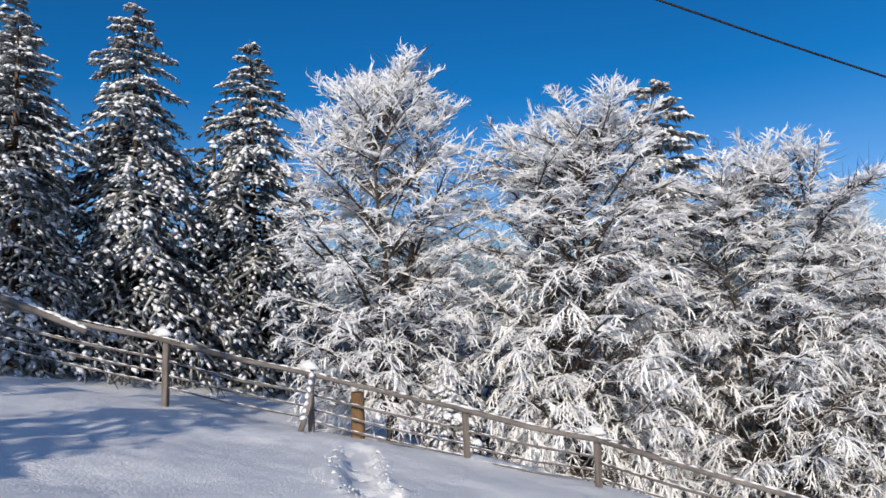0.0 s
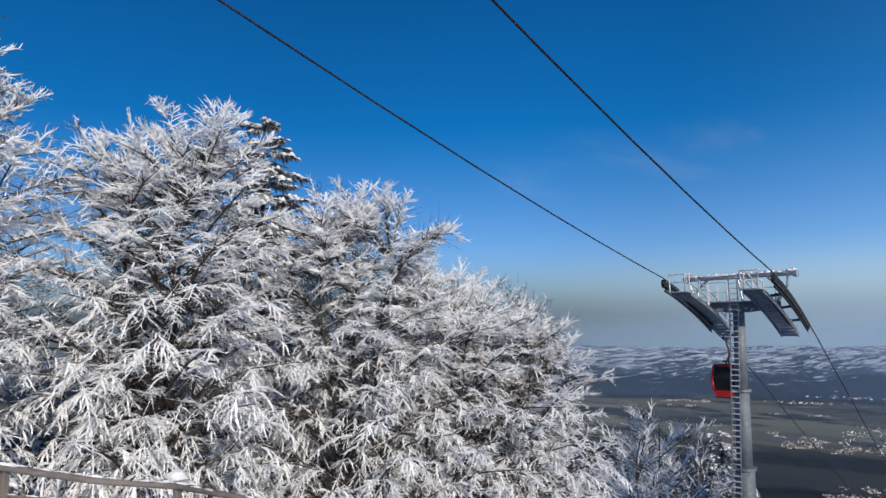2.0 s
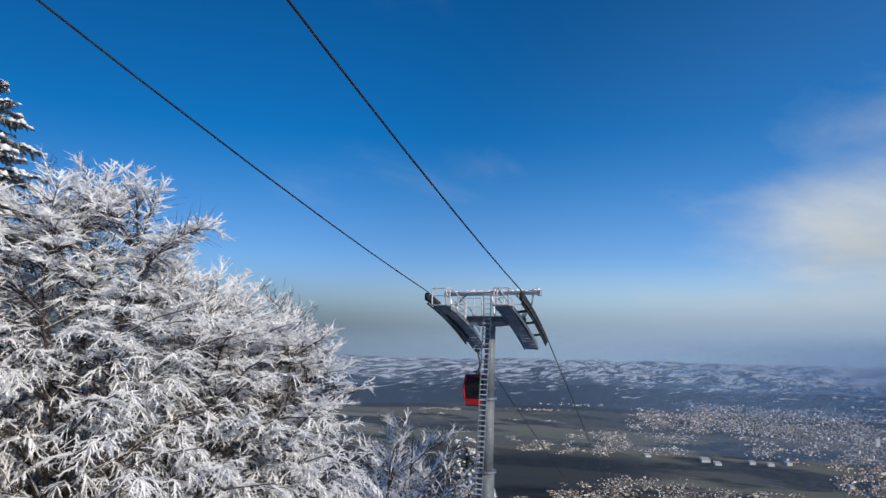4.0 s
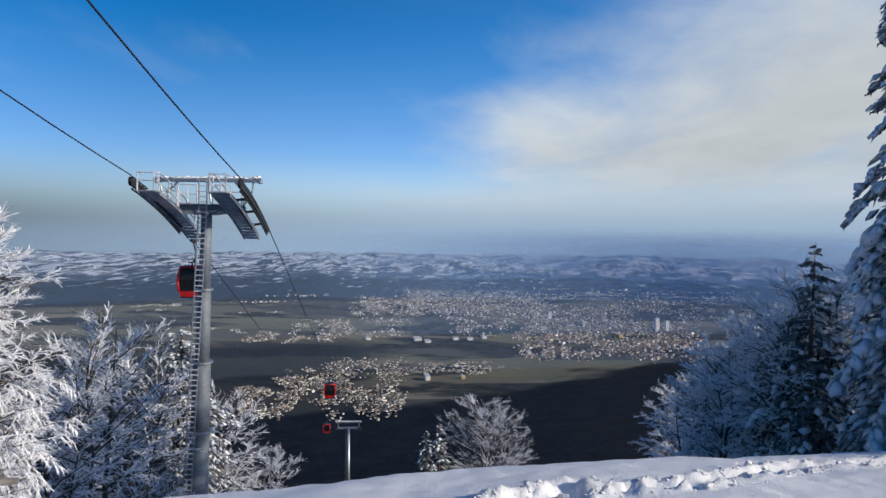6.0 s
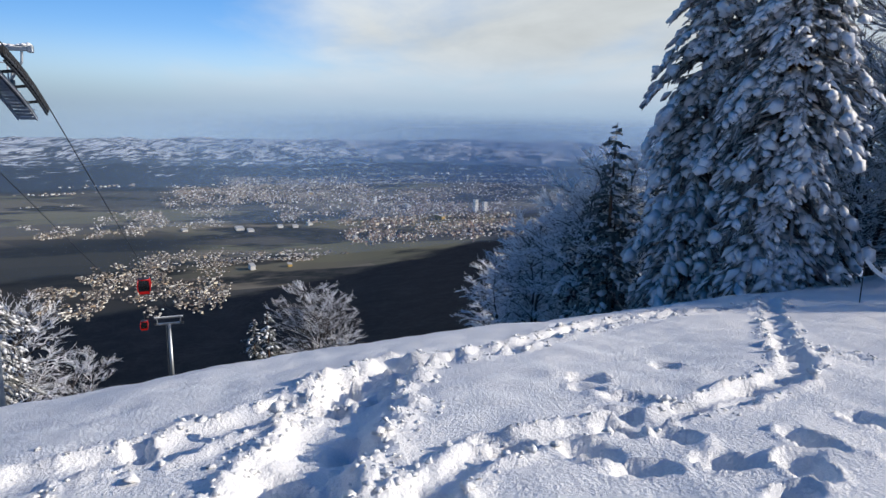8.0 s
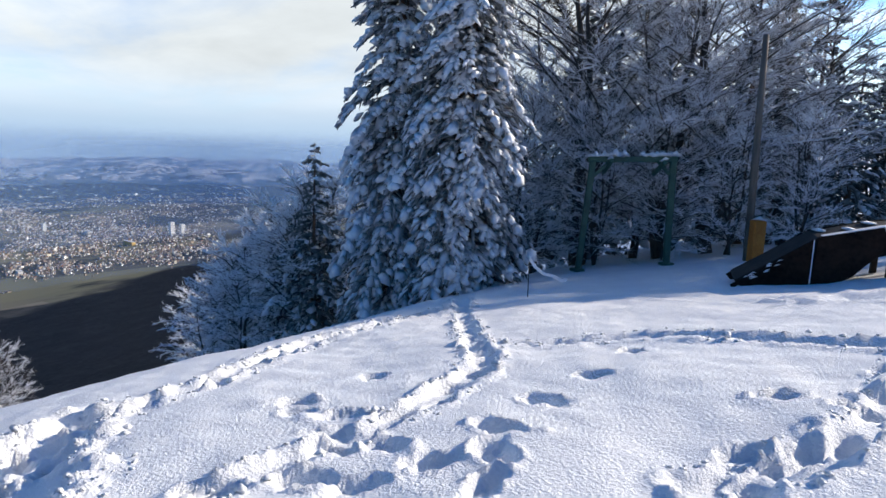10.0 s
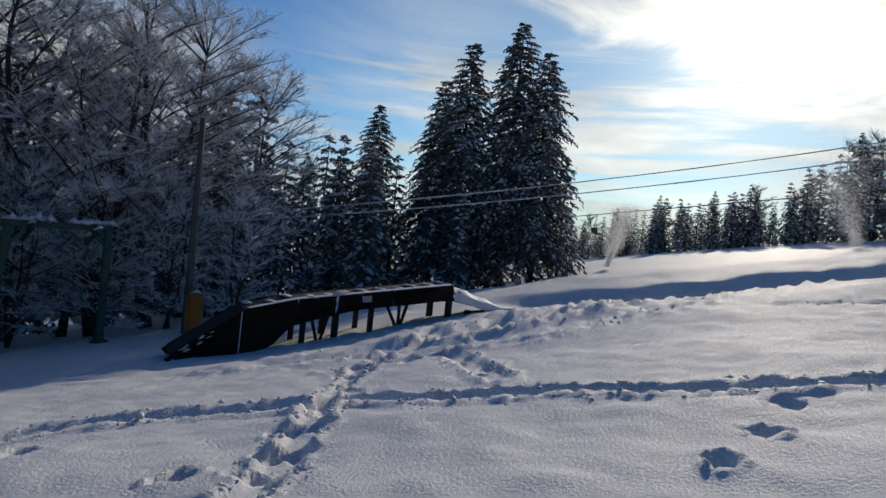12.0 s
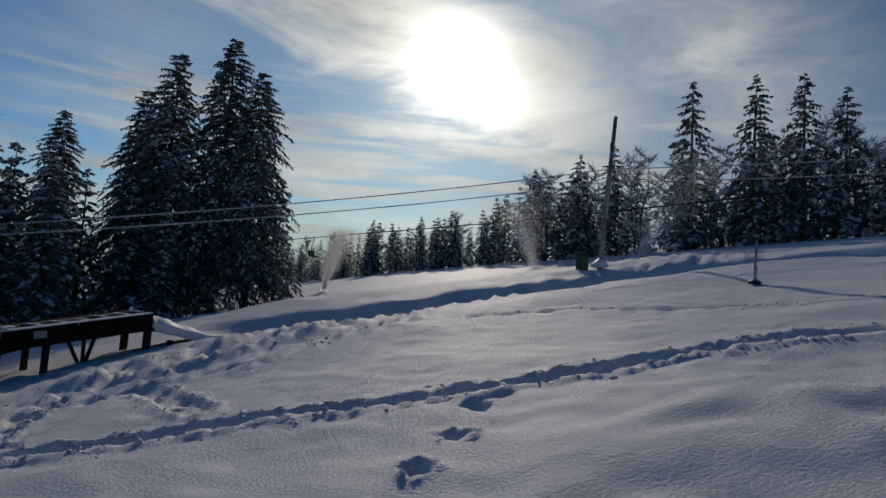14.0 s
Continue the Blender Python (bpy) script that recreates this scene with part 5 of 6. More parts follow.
def gondola_cabin(s, side, label, scale=1.0):
    """A cabin that hangs from the rope s metres down the line; side -1 left, 1 right."""
    p = TOWER + DOWN * s + RIGHT * (side * GAUGE) + Vector((0, 0, rope_z(s)))
    m = Matrix.Translation(p) @ Matrix((RIGHT, DOWN, (0, 0, 1))).transposed().to_4x4()
    car = thing("gondola_cabin", m, label, "gondola cabin", "gondola cabins")
    arm = Shell()
    arm.path([(0.0, 0, 0.05), (0.02, 0, -0.25), (-0.16 * side, 0, -0.75), (-0.12 * side, 0, -1.15), (0, 0, -1.42)], [0.07, 0.06, 0.055, 0.06, 0.07], 8)
    arm.bar((0, -0.45, 0.02), (0, 0.45, 0.02), 0.16, 0.16, 0, 0.02)
    arm.tube((-0.2, -0.25, 0.1), (0.25, -0.25, 0.1), 0.08)
    arm.tube((-0.2, 0.25, 0.1), (0.25, 0.25, 0.1), 0.08)
    arm.bar((-0.1, -0.4, -1.42), (-0.1, 0.4, -1.42), 0.3, 0.1, 0, 0.02)
    for a in (-0.35, 0.35):
        arm.tube((0, a, -1.42), (0, a, -1.62), 0.06)
    part("hanger", arm, dark_steel, car, "bent steel hanger and rope grip", True)
    top, bottom = -1.62, -3.72
    levels = [(top, 0.58, 0.58), (top - 0.10, 0.68, 0.70), (top - 0.95, 0.80, 0.84), (bottom + 0.42, 0.73, 0.77), (bottom + 0.02, 0.64, 0.69)]
    rows = [[(-w, -d, z), (w, -d, z), (w, d, z), (-w, d, z)] for z, w, d in levels]
    glass = Shell()
    v = [q for row in rows[1:4] for q in row]
    f = [(r * 4 + i, r * 4 + (i + 1) % 4, r * 4 + 4 + (i + 1) % 4, r * 4 + 4 + i) for r in range(2) for i in range(4)]
    glass.add(v, f)
    part("glazing", glass, cabin_glass, car, "dark tinted panes")
    roof = Shell()
    roof.add(rows[0] + rows[1], [(0, 1, 2, 3)] + [(i, i + 4, (i + 1) % 4 + 4, (i + 1) % 4) for i in range(4)])
    part("roof", roof, dark_steel, car)
    skirt = Shell()
    skirt.add([(x * 1.015, y * 1.015, z) for x, y, z in rows[3]] + [(x * 1.01, y * 1.01, z) for x, y, z in rows[4]], [(i, i + 4, (i + 1) % 4 + 4, (i + 1) % 4) for i in range(4)] + [(7, 6, 5, 4)])
    part("skirt", skirt, red_paint, car, "red lower panel")
    for i in range(4):
        post = Shell()
        pts = [Vector(rows[k][i]) * 1.01 for k in (1, 2, 3)]
        for p0, p1 in zip(pts[:-1], pts[1:]):
            post.tube(p0, p1, 0.075, 0.075, 8)
        part("corner_post", post, red_paint, car, "red corner post", True)
    rim = Shell()
    for i in range(4):
        rim.tube(rows[1][i], rows[1][(i + 1) % 4], 0.07, 0.07, 8)
    part("top_rim", rim, red_paint, car, "red rim", True)
    for sx in (-1, 1):
        part("door_seam", Shell().path([(sx * 0.69, 0, top - 0.12), (sx * 0.81, 0, top - 0.95), (sx * 0.74, 0, bottom + 0.42)], 0.02, 6), dark_steel, car)
        part("ski_rack", Shell().box((sx * 0.82, 0.28, bottom + 0.75), (0.12, 0.4, 0.35), None, 0, 0.02), dark_steel, car)
    part("bumper", Shell().box((0, 0, bottom - 0.03), (1.38, 1.48, 0.08), None, 0, 0.02), dark_steel, car)


def rope_line(name, points, radius, mat, label, category, sides=6):
    ob = new(name, Shell().path(points, radius, sides).mesh(name, mat, True))
    return tagged(ob, label, category)


lift_tower()
small_tower(142.0, 49.4, -43.6, 1.0, "grey lift tower farther down the line")
for side in (-1, 1):
    track = [TOWER + DOWN * s + RIGHT * (side * GAUGE) + Vector((0, 0, rope_z(s))) for s in [-60, -52, -45, -38, -32, -26, -21, -16, -12, -8, -4.2, -2, 0, 2, 4.2, 10, 25, 50, 80, 110]]
    end = Vector((142.0, 49.4, -43.0)) + RIGHT * (side * GAUGE)
    track += [end]
    rope_line("haul_rope", track, 0.032, rope, "dark steel rope of the gondola lift", "cable")
gondola_cabin(7.0, -1, "red gondola cabin with dark glass just below the tower")
gondola_cabin(57.0, 1, "red gondola cabin far down the line")
gondola_cabin(118.0, -1, "dark gondola cabin far down the slope")

# ---- old chair tower and snow fence farther down ----
def narrow_tower():
    base = ground_at(110.0, 9.9)
    t = thing("old_lift_mast", pose(110.0, 9.9, base), "narrow grey mast with snow on its rungs", "lift mast")
    for s in (-0.7, 0.7):
        part("leg", Shell().bar((0, s, -0.5), (0, s, 16.2), 0.16, 0.16), galvanised, t)
    for z in np.arange(8.0, 16.4, 2.0):
        part("rung", Shell().bar((0, -0.7, z), (0, 0.7, z), 0.3, 0.22), tree_snow if z < 16 else galvanised, t)


narrow_tower()


# ---- fence ----
FENCE = [(-8.6, 10.9), (-5.40, 10.85), (-2.95, 10.9), (-0.35, 10.55), (1.62, 9.95), (3.75, 8.55), (5.55, 6.1)]


def fence():
    g = np.random.RandomState(5)
    f = thing("fence", pose(0, 0, 0), "weathered rail fence with snow on its rails", "fence")
    tops = []
    for i, (x, y) in enumerate(FENCE):
        z = ground_at(x, y)
        hgt = (1.32, 1.10, 0.94, 0.80, 0.74, 0.62, 0.45)[i]
        sh = Shell()
        w = 0.10 if i != 1 else 0.115
        lean = g.normal(0, 0.02, 2)
        sh.bar((x, y, z - 0.4), (x + lean[0], y + lean[1], z + hgt + 0.06), w, w * 0.85, 0, 0.012)
        post = part("post", sh, post_wood, f)
        tops.append(Vector((x + lean[0], y + lean[1], z + hgt)))
        if i in (0, 1, 2, 4):
            cap = Shell().blobs([(x, y, z + hgt + 0.10)], [(0.20 if i != 2 else 0.24, 0.03, -0.03)], [0.13], [0.11])
            part("snow_cap", cap, tree_snow, post, "cap of snow", True)
    for i, (a, b) in enumerate(zip(tops[:-1], tops[1:])):
        d = (b - a).normalized()
        over = a - d * 0.25, b + d * 0.28
        lift = Vector((0, -0.085, 0))
        mid = (over[0] + over[1]) / 2 + Vector((0, 0, -0.03 + 0.02 * g.normal()))
        r = 0.042
        rail = part("top_rail", Shell().path([over[0] + lift, mid + lift, over[1] + lift], [r * 1.1, r, r * 0.9], 9), rail_wood, f, "grey split log rail", True)
        n = max(3, int((b - a).length / 0.16))
        ts = (np.arange(n) + 0.5) / n
        c = np.array([tuple(over[0] + (over[1] - over[0]) * t + lift + Vector((0, 0, r * 0.95 - 0.03 * (1 - abs(2 * t - 1))))) for t in ts])
        keep = g.uniform(0, 1, n) < 0.85
        tagged(part("snow_strip", Shell().blobs(c[keep], np.tile([tuple(d * 0.13)], (keep.sum(), 1)), g.uniform(0.028, 0.045, keep.sum()), g.uniform(0.012, 0.028, keep.sum())), tree_snow, rail, "thin strip of snow", True), kind="stuff")
        for k, drop in enumerate((0.36, 0.60, 0.80)):
            p0, p1 = a - Vector((0, 0, drop)), b - Vector((0, 0, drop * (0.95 if i < 3 else 0.8)))
            m1 = (p0 + p1) / 2 + Vector((0, 0, -0.05 * g.uniform(0.4, 1.2)))
            low = part("lower_rail", Shell().path([p0, m1, p1], 0.013 if k else 0.021, 7), rail_wood, f, "thin lower pole", True)
            n = max(3, int((b - a).length / 0.22))
            ts = (np.arange(n) + 0.5) / n
            c = np.array([tuple((p0 * (1 - t) ** 2 + m1 * 2 * t * (1 - t) * 1.0 + p1 * t * t) + Vector((0, 0, 0.014))) for t in ts])
            tagged(part("snow_strip", Shell().blobs(c, np.tile([tuple(d * 0.14)], (n, 1)), g.uniform(0.010, 0.018, n), g.uniform(0.008, 0.016, n)), tree_snow, low, "thin strip of snow", True), kind="stuff")
    # a second log laid along the upper rail
    a, b = tops[0] + Vector((0.3, -0.2, 0.10)), tops[1] + Vector((-1.25, -0.2, 0.18))
    part("loose_log", Shell().path([a, b], [0.075, 0.06], 10), rail_wood, f, "split log laid on the top rail", True)
    n = 12
    c = np.array([tuple(a.lerp(b, (k + 0.5) / n) + Vector((0, 0, 0.055))) for k in range(n)])
    tagged(part("snow_strip", Shell().blobs(c, np.tile([tuple((b - a).normalized() * 0.16)], (n, 1)), g.uniform(0.055, 0.075, n), g.uniform(0.03, 0.055, n)), tree_snow, f, "snow on the loose log", True), kind="stuff")
    # broken pole leaning on the second post
    q = tops[2]
    part("leaning_pole", Shell().path([q + Vector((0.05, -0.12, -0.02)), q + Vector((0.02, -0.25, -0.5)), q + Vector((-0.12, -0.35, -0.92))], [0.055, 0.045, 0.05], 8), post_wood, f, "broken pole with snow on it", True)
    n = 7
    c = np.array([tuple(q + Vector((0.05 - 0.02 * k, -0.18 - 0.025 * k, -0.02 - 0.11 * k))) for k in range(n)])
    tagged(part("snow_strip", Shell().blobs(c, np.tile([(0.0, -0.02, -0.07)], (n, 1)), g.uniform(0.05, 0.075, n), g.uniform(0.03, 0.06, n)), tree_snow, f, "snow stuck to the pole", True), kind="stuff")


fence()
stump_at = (-2.2, 11.12)
stump = new("wooden_post", Shell().tube((stump_at[0], stump_at[1], ground_at(*stump_at) - 0.3), (stump_at[0] + 0.01, stump_at[1], ground_at(*stump_at) + 0.76), 0.125, 0.11, 12).mesh("wooden_post", stump_wood))
tagged(stump, "stout brown wooden post standing beside the fence", "post")


# ---- undergrowth below the beeches ----
def undergrowth():
    g = np.random.RandomState(12)
    n = 700
    x = g.uniform(-3.5, 6.5, n)
    y = 12.6 - 0.12 * np.clip(x, 0, None) * x / 3 + g.uniform(-0.6, 2.6, n)
    z = lie_of_land(x, y)
    a = np.stack([x, y, z - 0.05], 1)
    d = np.stack([g.normal(0, 0.28, n), g.normal(-0.1, 0.28, n), g.uniform(0.1, 0.55, n)], 1)
    sh, cap = Shell(), Shell()
    sh.tube(a, a + d, 0.012, 0.005, 3, 0, False)
    b = a + d * 0.55
    e = b + np.stack([g.normal(0, 0.3, n), g.normal(0, 0.3, n), g.uniform(-0.1, 0.3, n)], 1)
    sh.tube(b, e, 0.008, 0.004, 3, 0, False)
    ob = new("undergrowth", sh.mesh("undergrowth", shrub))
    tagged(ob, "brown dead stems below the trees", "undergrowth", kind="stuff")
    k = g.uniform(0, 1, n) < 0.5
    up = np.array([[0, 0, 0.012]])
    cap.tube((b + up)[k], (e + up)[k], 0.014, 0.008, 3, 0, False)
    ob = new("snow_on_undergrowth", cap.mesh("snow_on_undergrowth", tree_snow))
    tagged(ob, "snow along the dead stems", "snow", kind="stuff")


undergrowth()
bush = stand(fir_tree(1.9, 1.0, 207, 16, 7, 9, 0.92, "small young fir buried under snow", 0.9, 0.0, 0.62, 0.8, 0.7, 12, needle_rime), -0.65, 13.9, 0)


# ---- marker pole with tape, old lift frame, poles ----
def marker():
    x, y = 12.2, -9.25
    z = ground_at(x, y)
    m = thing("marker_pole", pose(x, y, z), "thin marker pole with white tape blown sideways", "marker pole")
    part("pole", Shell().tube((0, 0, -0.3), (0.02, 0, 0.92), 0.012, 0.010, 6), dark_steel, m)
    sh = Shell()
    pts = [(0.0, 0.0, 0.90), (-0.10, -0.10, 0.72), (-0.26, -0.24, 0.58), (-0.42, -0.40, 0.54), (-0.56, -0.55, 0.44), (-0.62, -0.62, 0.50)]
    for p0, p1 in zip(pts[:-1], pts[1:]):
        sh.bar(p0, p1, 0.012, 0.075)
    part("tape", sh, tape, m, "white barrier tape")
    part("knot", Shell().blobs([(0, 0, 0.9)], [(0.05, 0, 0)], [0.05], [0.06]), tape, m, "", True)


marker()


def old_frame():
    a, b = Vector((16.05, -14.68, 0)), Vector((14.6, -16.75, 0))
    za, zb = ground_at(a.x, a.y), ground_at(b.x, b.y)
    f = thing("ski_lift_portal", pose(a.x, a.y, za), "green painted steel portal of an old ski lift, snow on top", "lift portal")
    d = b - a
    side = Vector((-d.y, d.x, 0)).normalized()
    top_a, top_b = 1.12 - za, 1.22 - za
    for off_, name, zt, zg in ((Vector((0, 0, 0)), "post", top_a, 0.0), (d, "post", top_b, zb - za)):
        foot = off_ + (d.normalized() * (-0.28 if off_.length < 0.1 else 0.05))
        sh = Shell().bar(foot + Vector((0, 0, zg - 0.3)), off_ + Vector((0, 0, zt)), 0.20, 0.20, 0, 0.02)
        p = part(name, sh, green_paint, f)
        part("foot_plate", Shell().box(foot + Vector((0, 0, zg + 0.05)), (0.36, 0.36, 0.1), None, 0, 0.01), green_paint, p)
        part("brace", Shell().bar(off_ + Vector((0, 0, zt - 0.55)), off_ + (d.normalized() * (0.5 if off_.length < 0.1 else -0.5)) + Vector((0, 0, zt - 0.05)), 0.10, 0.10), green_paint, f)
    part("top_beam", Shell().bar(d * -0.06 + Vector((0, 0, top_a + 0.02)), d * 1.05 + Vector((0, 0, top_b + 0.02)), 0.16, 0.18, 0, 0.02), green_paint, f)
    for s in (0.2, 0.85):
        p0 = d * s + Vector((0, 0, top_a - 0.1))
        part("side_arm", Shell().bar(p0 - side * 0.5 + Vector((0, 0, 0.12)), p0 + side * 0.9 + Vector((0, 0, -0.30)), 0.12, 0.14, 0, 0.02), green_paint, f)
    g = np.random.RandomState(4)
    ts = np.concatenate([np.linspace(-0.03, 0.40, 8), np.linspace(0.62, 1.03, 8)])
    c = np.array([tuple(d * t + Vector((0, 0, top_a + 0.14 + (top_b - top_a) * t))) for t in ts])
    tagged(part("snow_cap", Shell().blobs(c, np.tile([tuple(d.normalized() * 0.16)], (len(ts), 1)), g.uniform(0.15, 0.24, len(ts)), g.uniform(0.10, 0.20, len(ts))), tree_snow, f, "lumps of snow on the beam", True), kind="stuff")
    c = np.array([tuple(d * s + side * k + Vector((0, 0, top_a + 0.02 - 0.30 * (k + 0.5) / 1.4 + 0.10))) for s in (0.2, 0.85) for k in np.linspace(-0.4, 0.8, 6)])
    tagged(part("snow_strip", Shell().blobs(c, np.tile([tuple(side * 0.15)], (len(c), 1)), g.uniform(0.08, 0.12, len(c)), g.uniform(0.05, 0.1, len(c))), tree_snow, f, "snow on the arms", True), kind="stuff")


old_frame()


def wooden_pole(x, y, top, lean, r, mat, label, frosted=False):
    z = ground_at(x, y)
    p = thing("wooden_pole", pose(x, y, z), label, "pole", "line poles")
    h = top - z
    part("shaft", Shell().path([(0, 0, -0.4), (lean[0] * 0.5, lean[1] * 0.5, h * 0.5), (lean[0], lean[1], h)], [r * 1.15, r, r * 0.8], 10), mat, p, smooth=True)
    return p, h


pole_a, _ = wooden_pole(12.88, -18.52, 5.05, (0.12, 0.06), 0.11, grey_pole, "weathered wooden line pole among the trees")
pole_b, hb = wooden_pole(-10.52, -23.8, 9.27, (-0.34, 0.12), 0.095, pale_pole, "leaning wooden line pole frosted up its length")
for k, zz in enumerate((5.6, 5.1)):
    part("insulator", Shell().tube((-0.2, 0, zz - hb + hb * 0 - 1.6), (-0.2, 0.14, zz - hb + hb * 0 - 1.6), 0.05, 0.03, 8), dark_steel, pole_b)
part("signal_lamp", Shell().box((-0.26, 0.1, 4.85), (0.14, 0.14, 0.4), None, 0, 0.02), dark_steel, pole_b)
part("foot_snow", Shell().blobs([(0.05, 0.15, 0.12)], [(0.35, 0.1, 0)], [0.3], [0.35]), tree_snow, pole_b, "snow heaped at the foot", True)


def line_wire(points, label):
    pts = []
    for p0, p1 in zip(points[:-1], points[1:]):
        p0, p1 = Vector(p0), Vector(p1)
        for k in range(14):
            t = k / 14
            pts.append(p0.lerp(p1, t) - Vector((0, 0, 0.30 * 4 * t * (1 - t))))
    pts.append(Vector(points[-1]))
    g = np.random.RandomState(len(points))
    ob = new("overhead_wire", Shell().path(pts, g.uniform(0.014, 0.026, len(pts)), 6).mesh("overhead_wire", rope_pale, True))
    tagged(ob, label, "wire")


line_wire([(12.95, -18.5, 1.90), (-10.8, -23.75, 7.18), (-34.0, -18.5, 10.4)], "frosted overhead wire between the wooden poles")
line_wire([(12.95, -18.5, 1.68), (-10.75, -23.8, 6.66), (-34.0, -18.6, 9.7)], "frosted overhead wire between the wooden poles")

box_at = (12.42, -18.2)
cab = thing("orange_cabinet", pose(box_at[0], box_at[1], ground_at(*box_at), 0, 0, -35), "orange padded box with a cap of snow", "padded box")
part("body", Shell().box((0, 0, 0.52), (0.46, 0.34, 1.5), None, 0, 0.03), orange_pad, cab)
part("side_board", Shell().box((0.33, 0.03, 0.45), (0.16, 0.30, 1.35), None, 0, 0.02), grey_pole, cab, "dark side board")
part("snow_cap", Shell().blobs([(0, 0, 1.30)], [(0.27, 0, 0)], [0.2], [0.09]), tree_snow, cab, "cap of snow", True)

gun_at = (-10.05, -24.35)
box = thing("switch_box", pose(gun_at[0], gun_at[1], ground_at(*gun_at), 0, 0, 15), "dark green metal box on the snow beside the pole", "switch box")
part("body", Shell().box((0, 0, 0.26), (0.40, 0.34, 0.62), None, 0, 0.03), green_paint, box)
part("lid", Shell().box((0, 0, 0.59), (0.44, 0.38, 0.05), None, 0, 0.015), dark_steel, box)

sx, sy = -8.5, -12.07
stick = thing("snow_stake", pose(sx, sy, ground_at(sx, sy)), "short stake crusted with snow", "stake")
part("stake", Shell().path([(0, 0, -0.2), (-0.01, 0, 0.4), (-0.03, 0, 0.88)], [0.03, 0.026, 0.022], 8), pale_pole, stick)
part("snow_crust", Shell().blobs([(0.0, 0.02, 0.10), (-0.01, 0.02, 0.22), (-0.01, 0.02, 0.34)], [(0.02, 0, 0.07)] * 3, [0.05, 0.04, 0.045], [0.05, 0.04, 0.04]), tree_snow, stick, "snow stuck to the stake", True)
part("foot", Shell().box((0, 0, 0.03), (0.22, 0.16, 0.08), None, 0, 0.02), dark_steel, stick)


# ---- ski ramp ----
def ski_ramp():
    a, b = Vector((9.80, -13.35, 0)), Vector((4.18, -18.0, 0))
    d = (b - a).normalized()
    back = Vector((-d.y, d.x, 0))
    if back.dot(a) < 0:
        back = -back
    run = (b - a).length
    origin = Vector((a.x, a.y, 0))
    ramp = thing("ski_ramp", Matrix.Translation(origin) @ Matrix((d, back, (0, 0, 1))).transposed().to_4x4(), "dark timber snow park ramp with snow on its deck", "ramp")
    wide = 1.5

    def gz(u, v=0.0):
        p = origin + d * u + back * v
        return ground_at(p.x, p.y)

    def top(u):
        return float(np.interp(u, [0, 1.72, 2.9, run], [-1.52, -0.32, -0.02, 0.66]))

    def slab(outline, v0, v1):
        sh = Shell()
        n = len(outline)
        verts = [(u, v0, z) for u, z in outline] + [(u, v1, z) for u, z in outline]
        sh.add(verts, [(i, (i + 1) % n, (i + 1) % n + n, i + n) for i in range(n)])
        k = len(sh.verts[0])
        for j in range(1, n - 1):
            sh.faces.append(np.array([(0, j + 1, j), (n, n + j, n + j + 1)]))
            sh.slots.append(np.zeros(2, int))
        return sh

    kick = [(0.0, gz(0) + 0.04), (0.12, gz(0.1) - 0.10), (2.15, gz(2.2) - 0.06), (2.45, gz(2.4) + 0.10), (3.06, top(3.06) - 0.46), (2.95, top(2.95)), (1.72, top(1.72))]
    cut = 1.62
    front = [(0.0, gz(0) + 0.04), (0.12, gz(0.1) - 0.10), (cut, gz(cut) - 0.08), (cut, top(cut))]
    rear = [(cut + 0.03, gz(cut) - 0.08)] + kick[2:]
    for name_v in ((0.0, 0.06), (wide - 0.06, wide)):
        part("side_panel", slab(front, *name_v), ramp_ply, ramp, "dark tarred side panel, chipped")
        part("side_panel", slab(rear, *name_v), ramp_ply, ramp, "dark tarred side panel")
    part("seam_strip", Shell().bar((cut + 0.015, -0.01, gz(cut)), (cut + 0.015, -0.01, top(cut)), 0.02, 0.035), tape, ramp, "pale seam")
    marks = [2.98, 3.98, 5.55, run + 0.02]
    for u0, u1 in zip(marks[:-1], marks[1:]):
        for v0 in (0.0, wide - 0.06):
            part("fascia", slab([(u0 + 0.015, top(u0) - 0.43), (u1 - 0.015, top(u1) - 0.43), (u1 - 0.015, top(u1)), (u0 + 0.015, top(u0))], v0, v0 + 0.06), ramp_ply, ramp)
    part("deck", slab([(0.1, top(0.1) - 0.06), (1.72, top(1.72) - 0.06), (2.9, top(2.9) - 0.06), (run, top(run) - 0.06), (run, top(run) - 0.02), (2.9, top(2.9) - 0.02), (1.72, top(1.72) - 0.02), (0.1, top(0.1) - 0.02)], 0.07, wide - 0.07), ramp_beam, ramp)
    for u, w in ((3.18, 0.13), (4.02, 0.16), (4.98, 0.13), (run - 0.02, 0.17)):
        for v in (0.10, wide - 0.18):
            part("leg", Shell().box((u, v + 0.04, (gz(u, v) - 0.35 + top(u) - 0.05) / 2), (w, 0.13, top(u) + 0.30 - gz(u, v)), None, 0, 0.01), ramp_beam, ramp)
    for u0, u1 in ((3.35, 3.62), (3.85, 3.62), (5.42, 5.80), (6.02, 5.80), (5.78, 5.80)):
        part("strut", Shell().bar((u0, 0.16, top(u0) - 0.4), (u1, 0.16, gz(u1) - 0.2), 0.07, 0.07), ramp_beam, ramp)
    part("pale_patch", Shell().box((4.78, -0.012, top(4.78) - 0.16), (0.26, 0.02, 0.16), Matrix.Rotation(-0.12, 3, "Y"), 0, 0.004), plaster, ramp, "pale scrap on the fascia")
    # the tail that slopes back to the ground
    t_end = run + 1.62
    part("tail", slab([(run + 0.10, top(run) - 0.45), (t_end, gz(t_end) - 0.08), (t_end, gz(t_end)), (run + 0.10, top(run) - 0.36)], 0.0, wide), ramp_beam, ramp, "sloping plank tail")
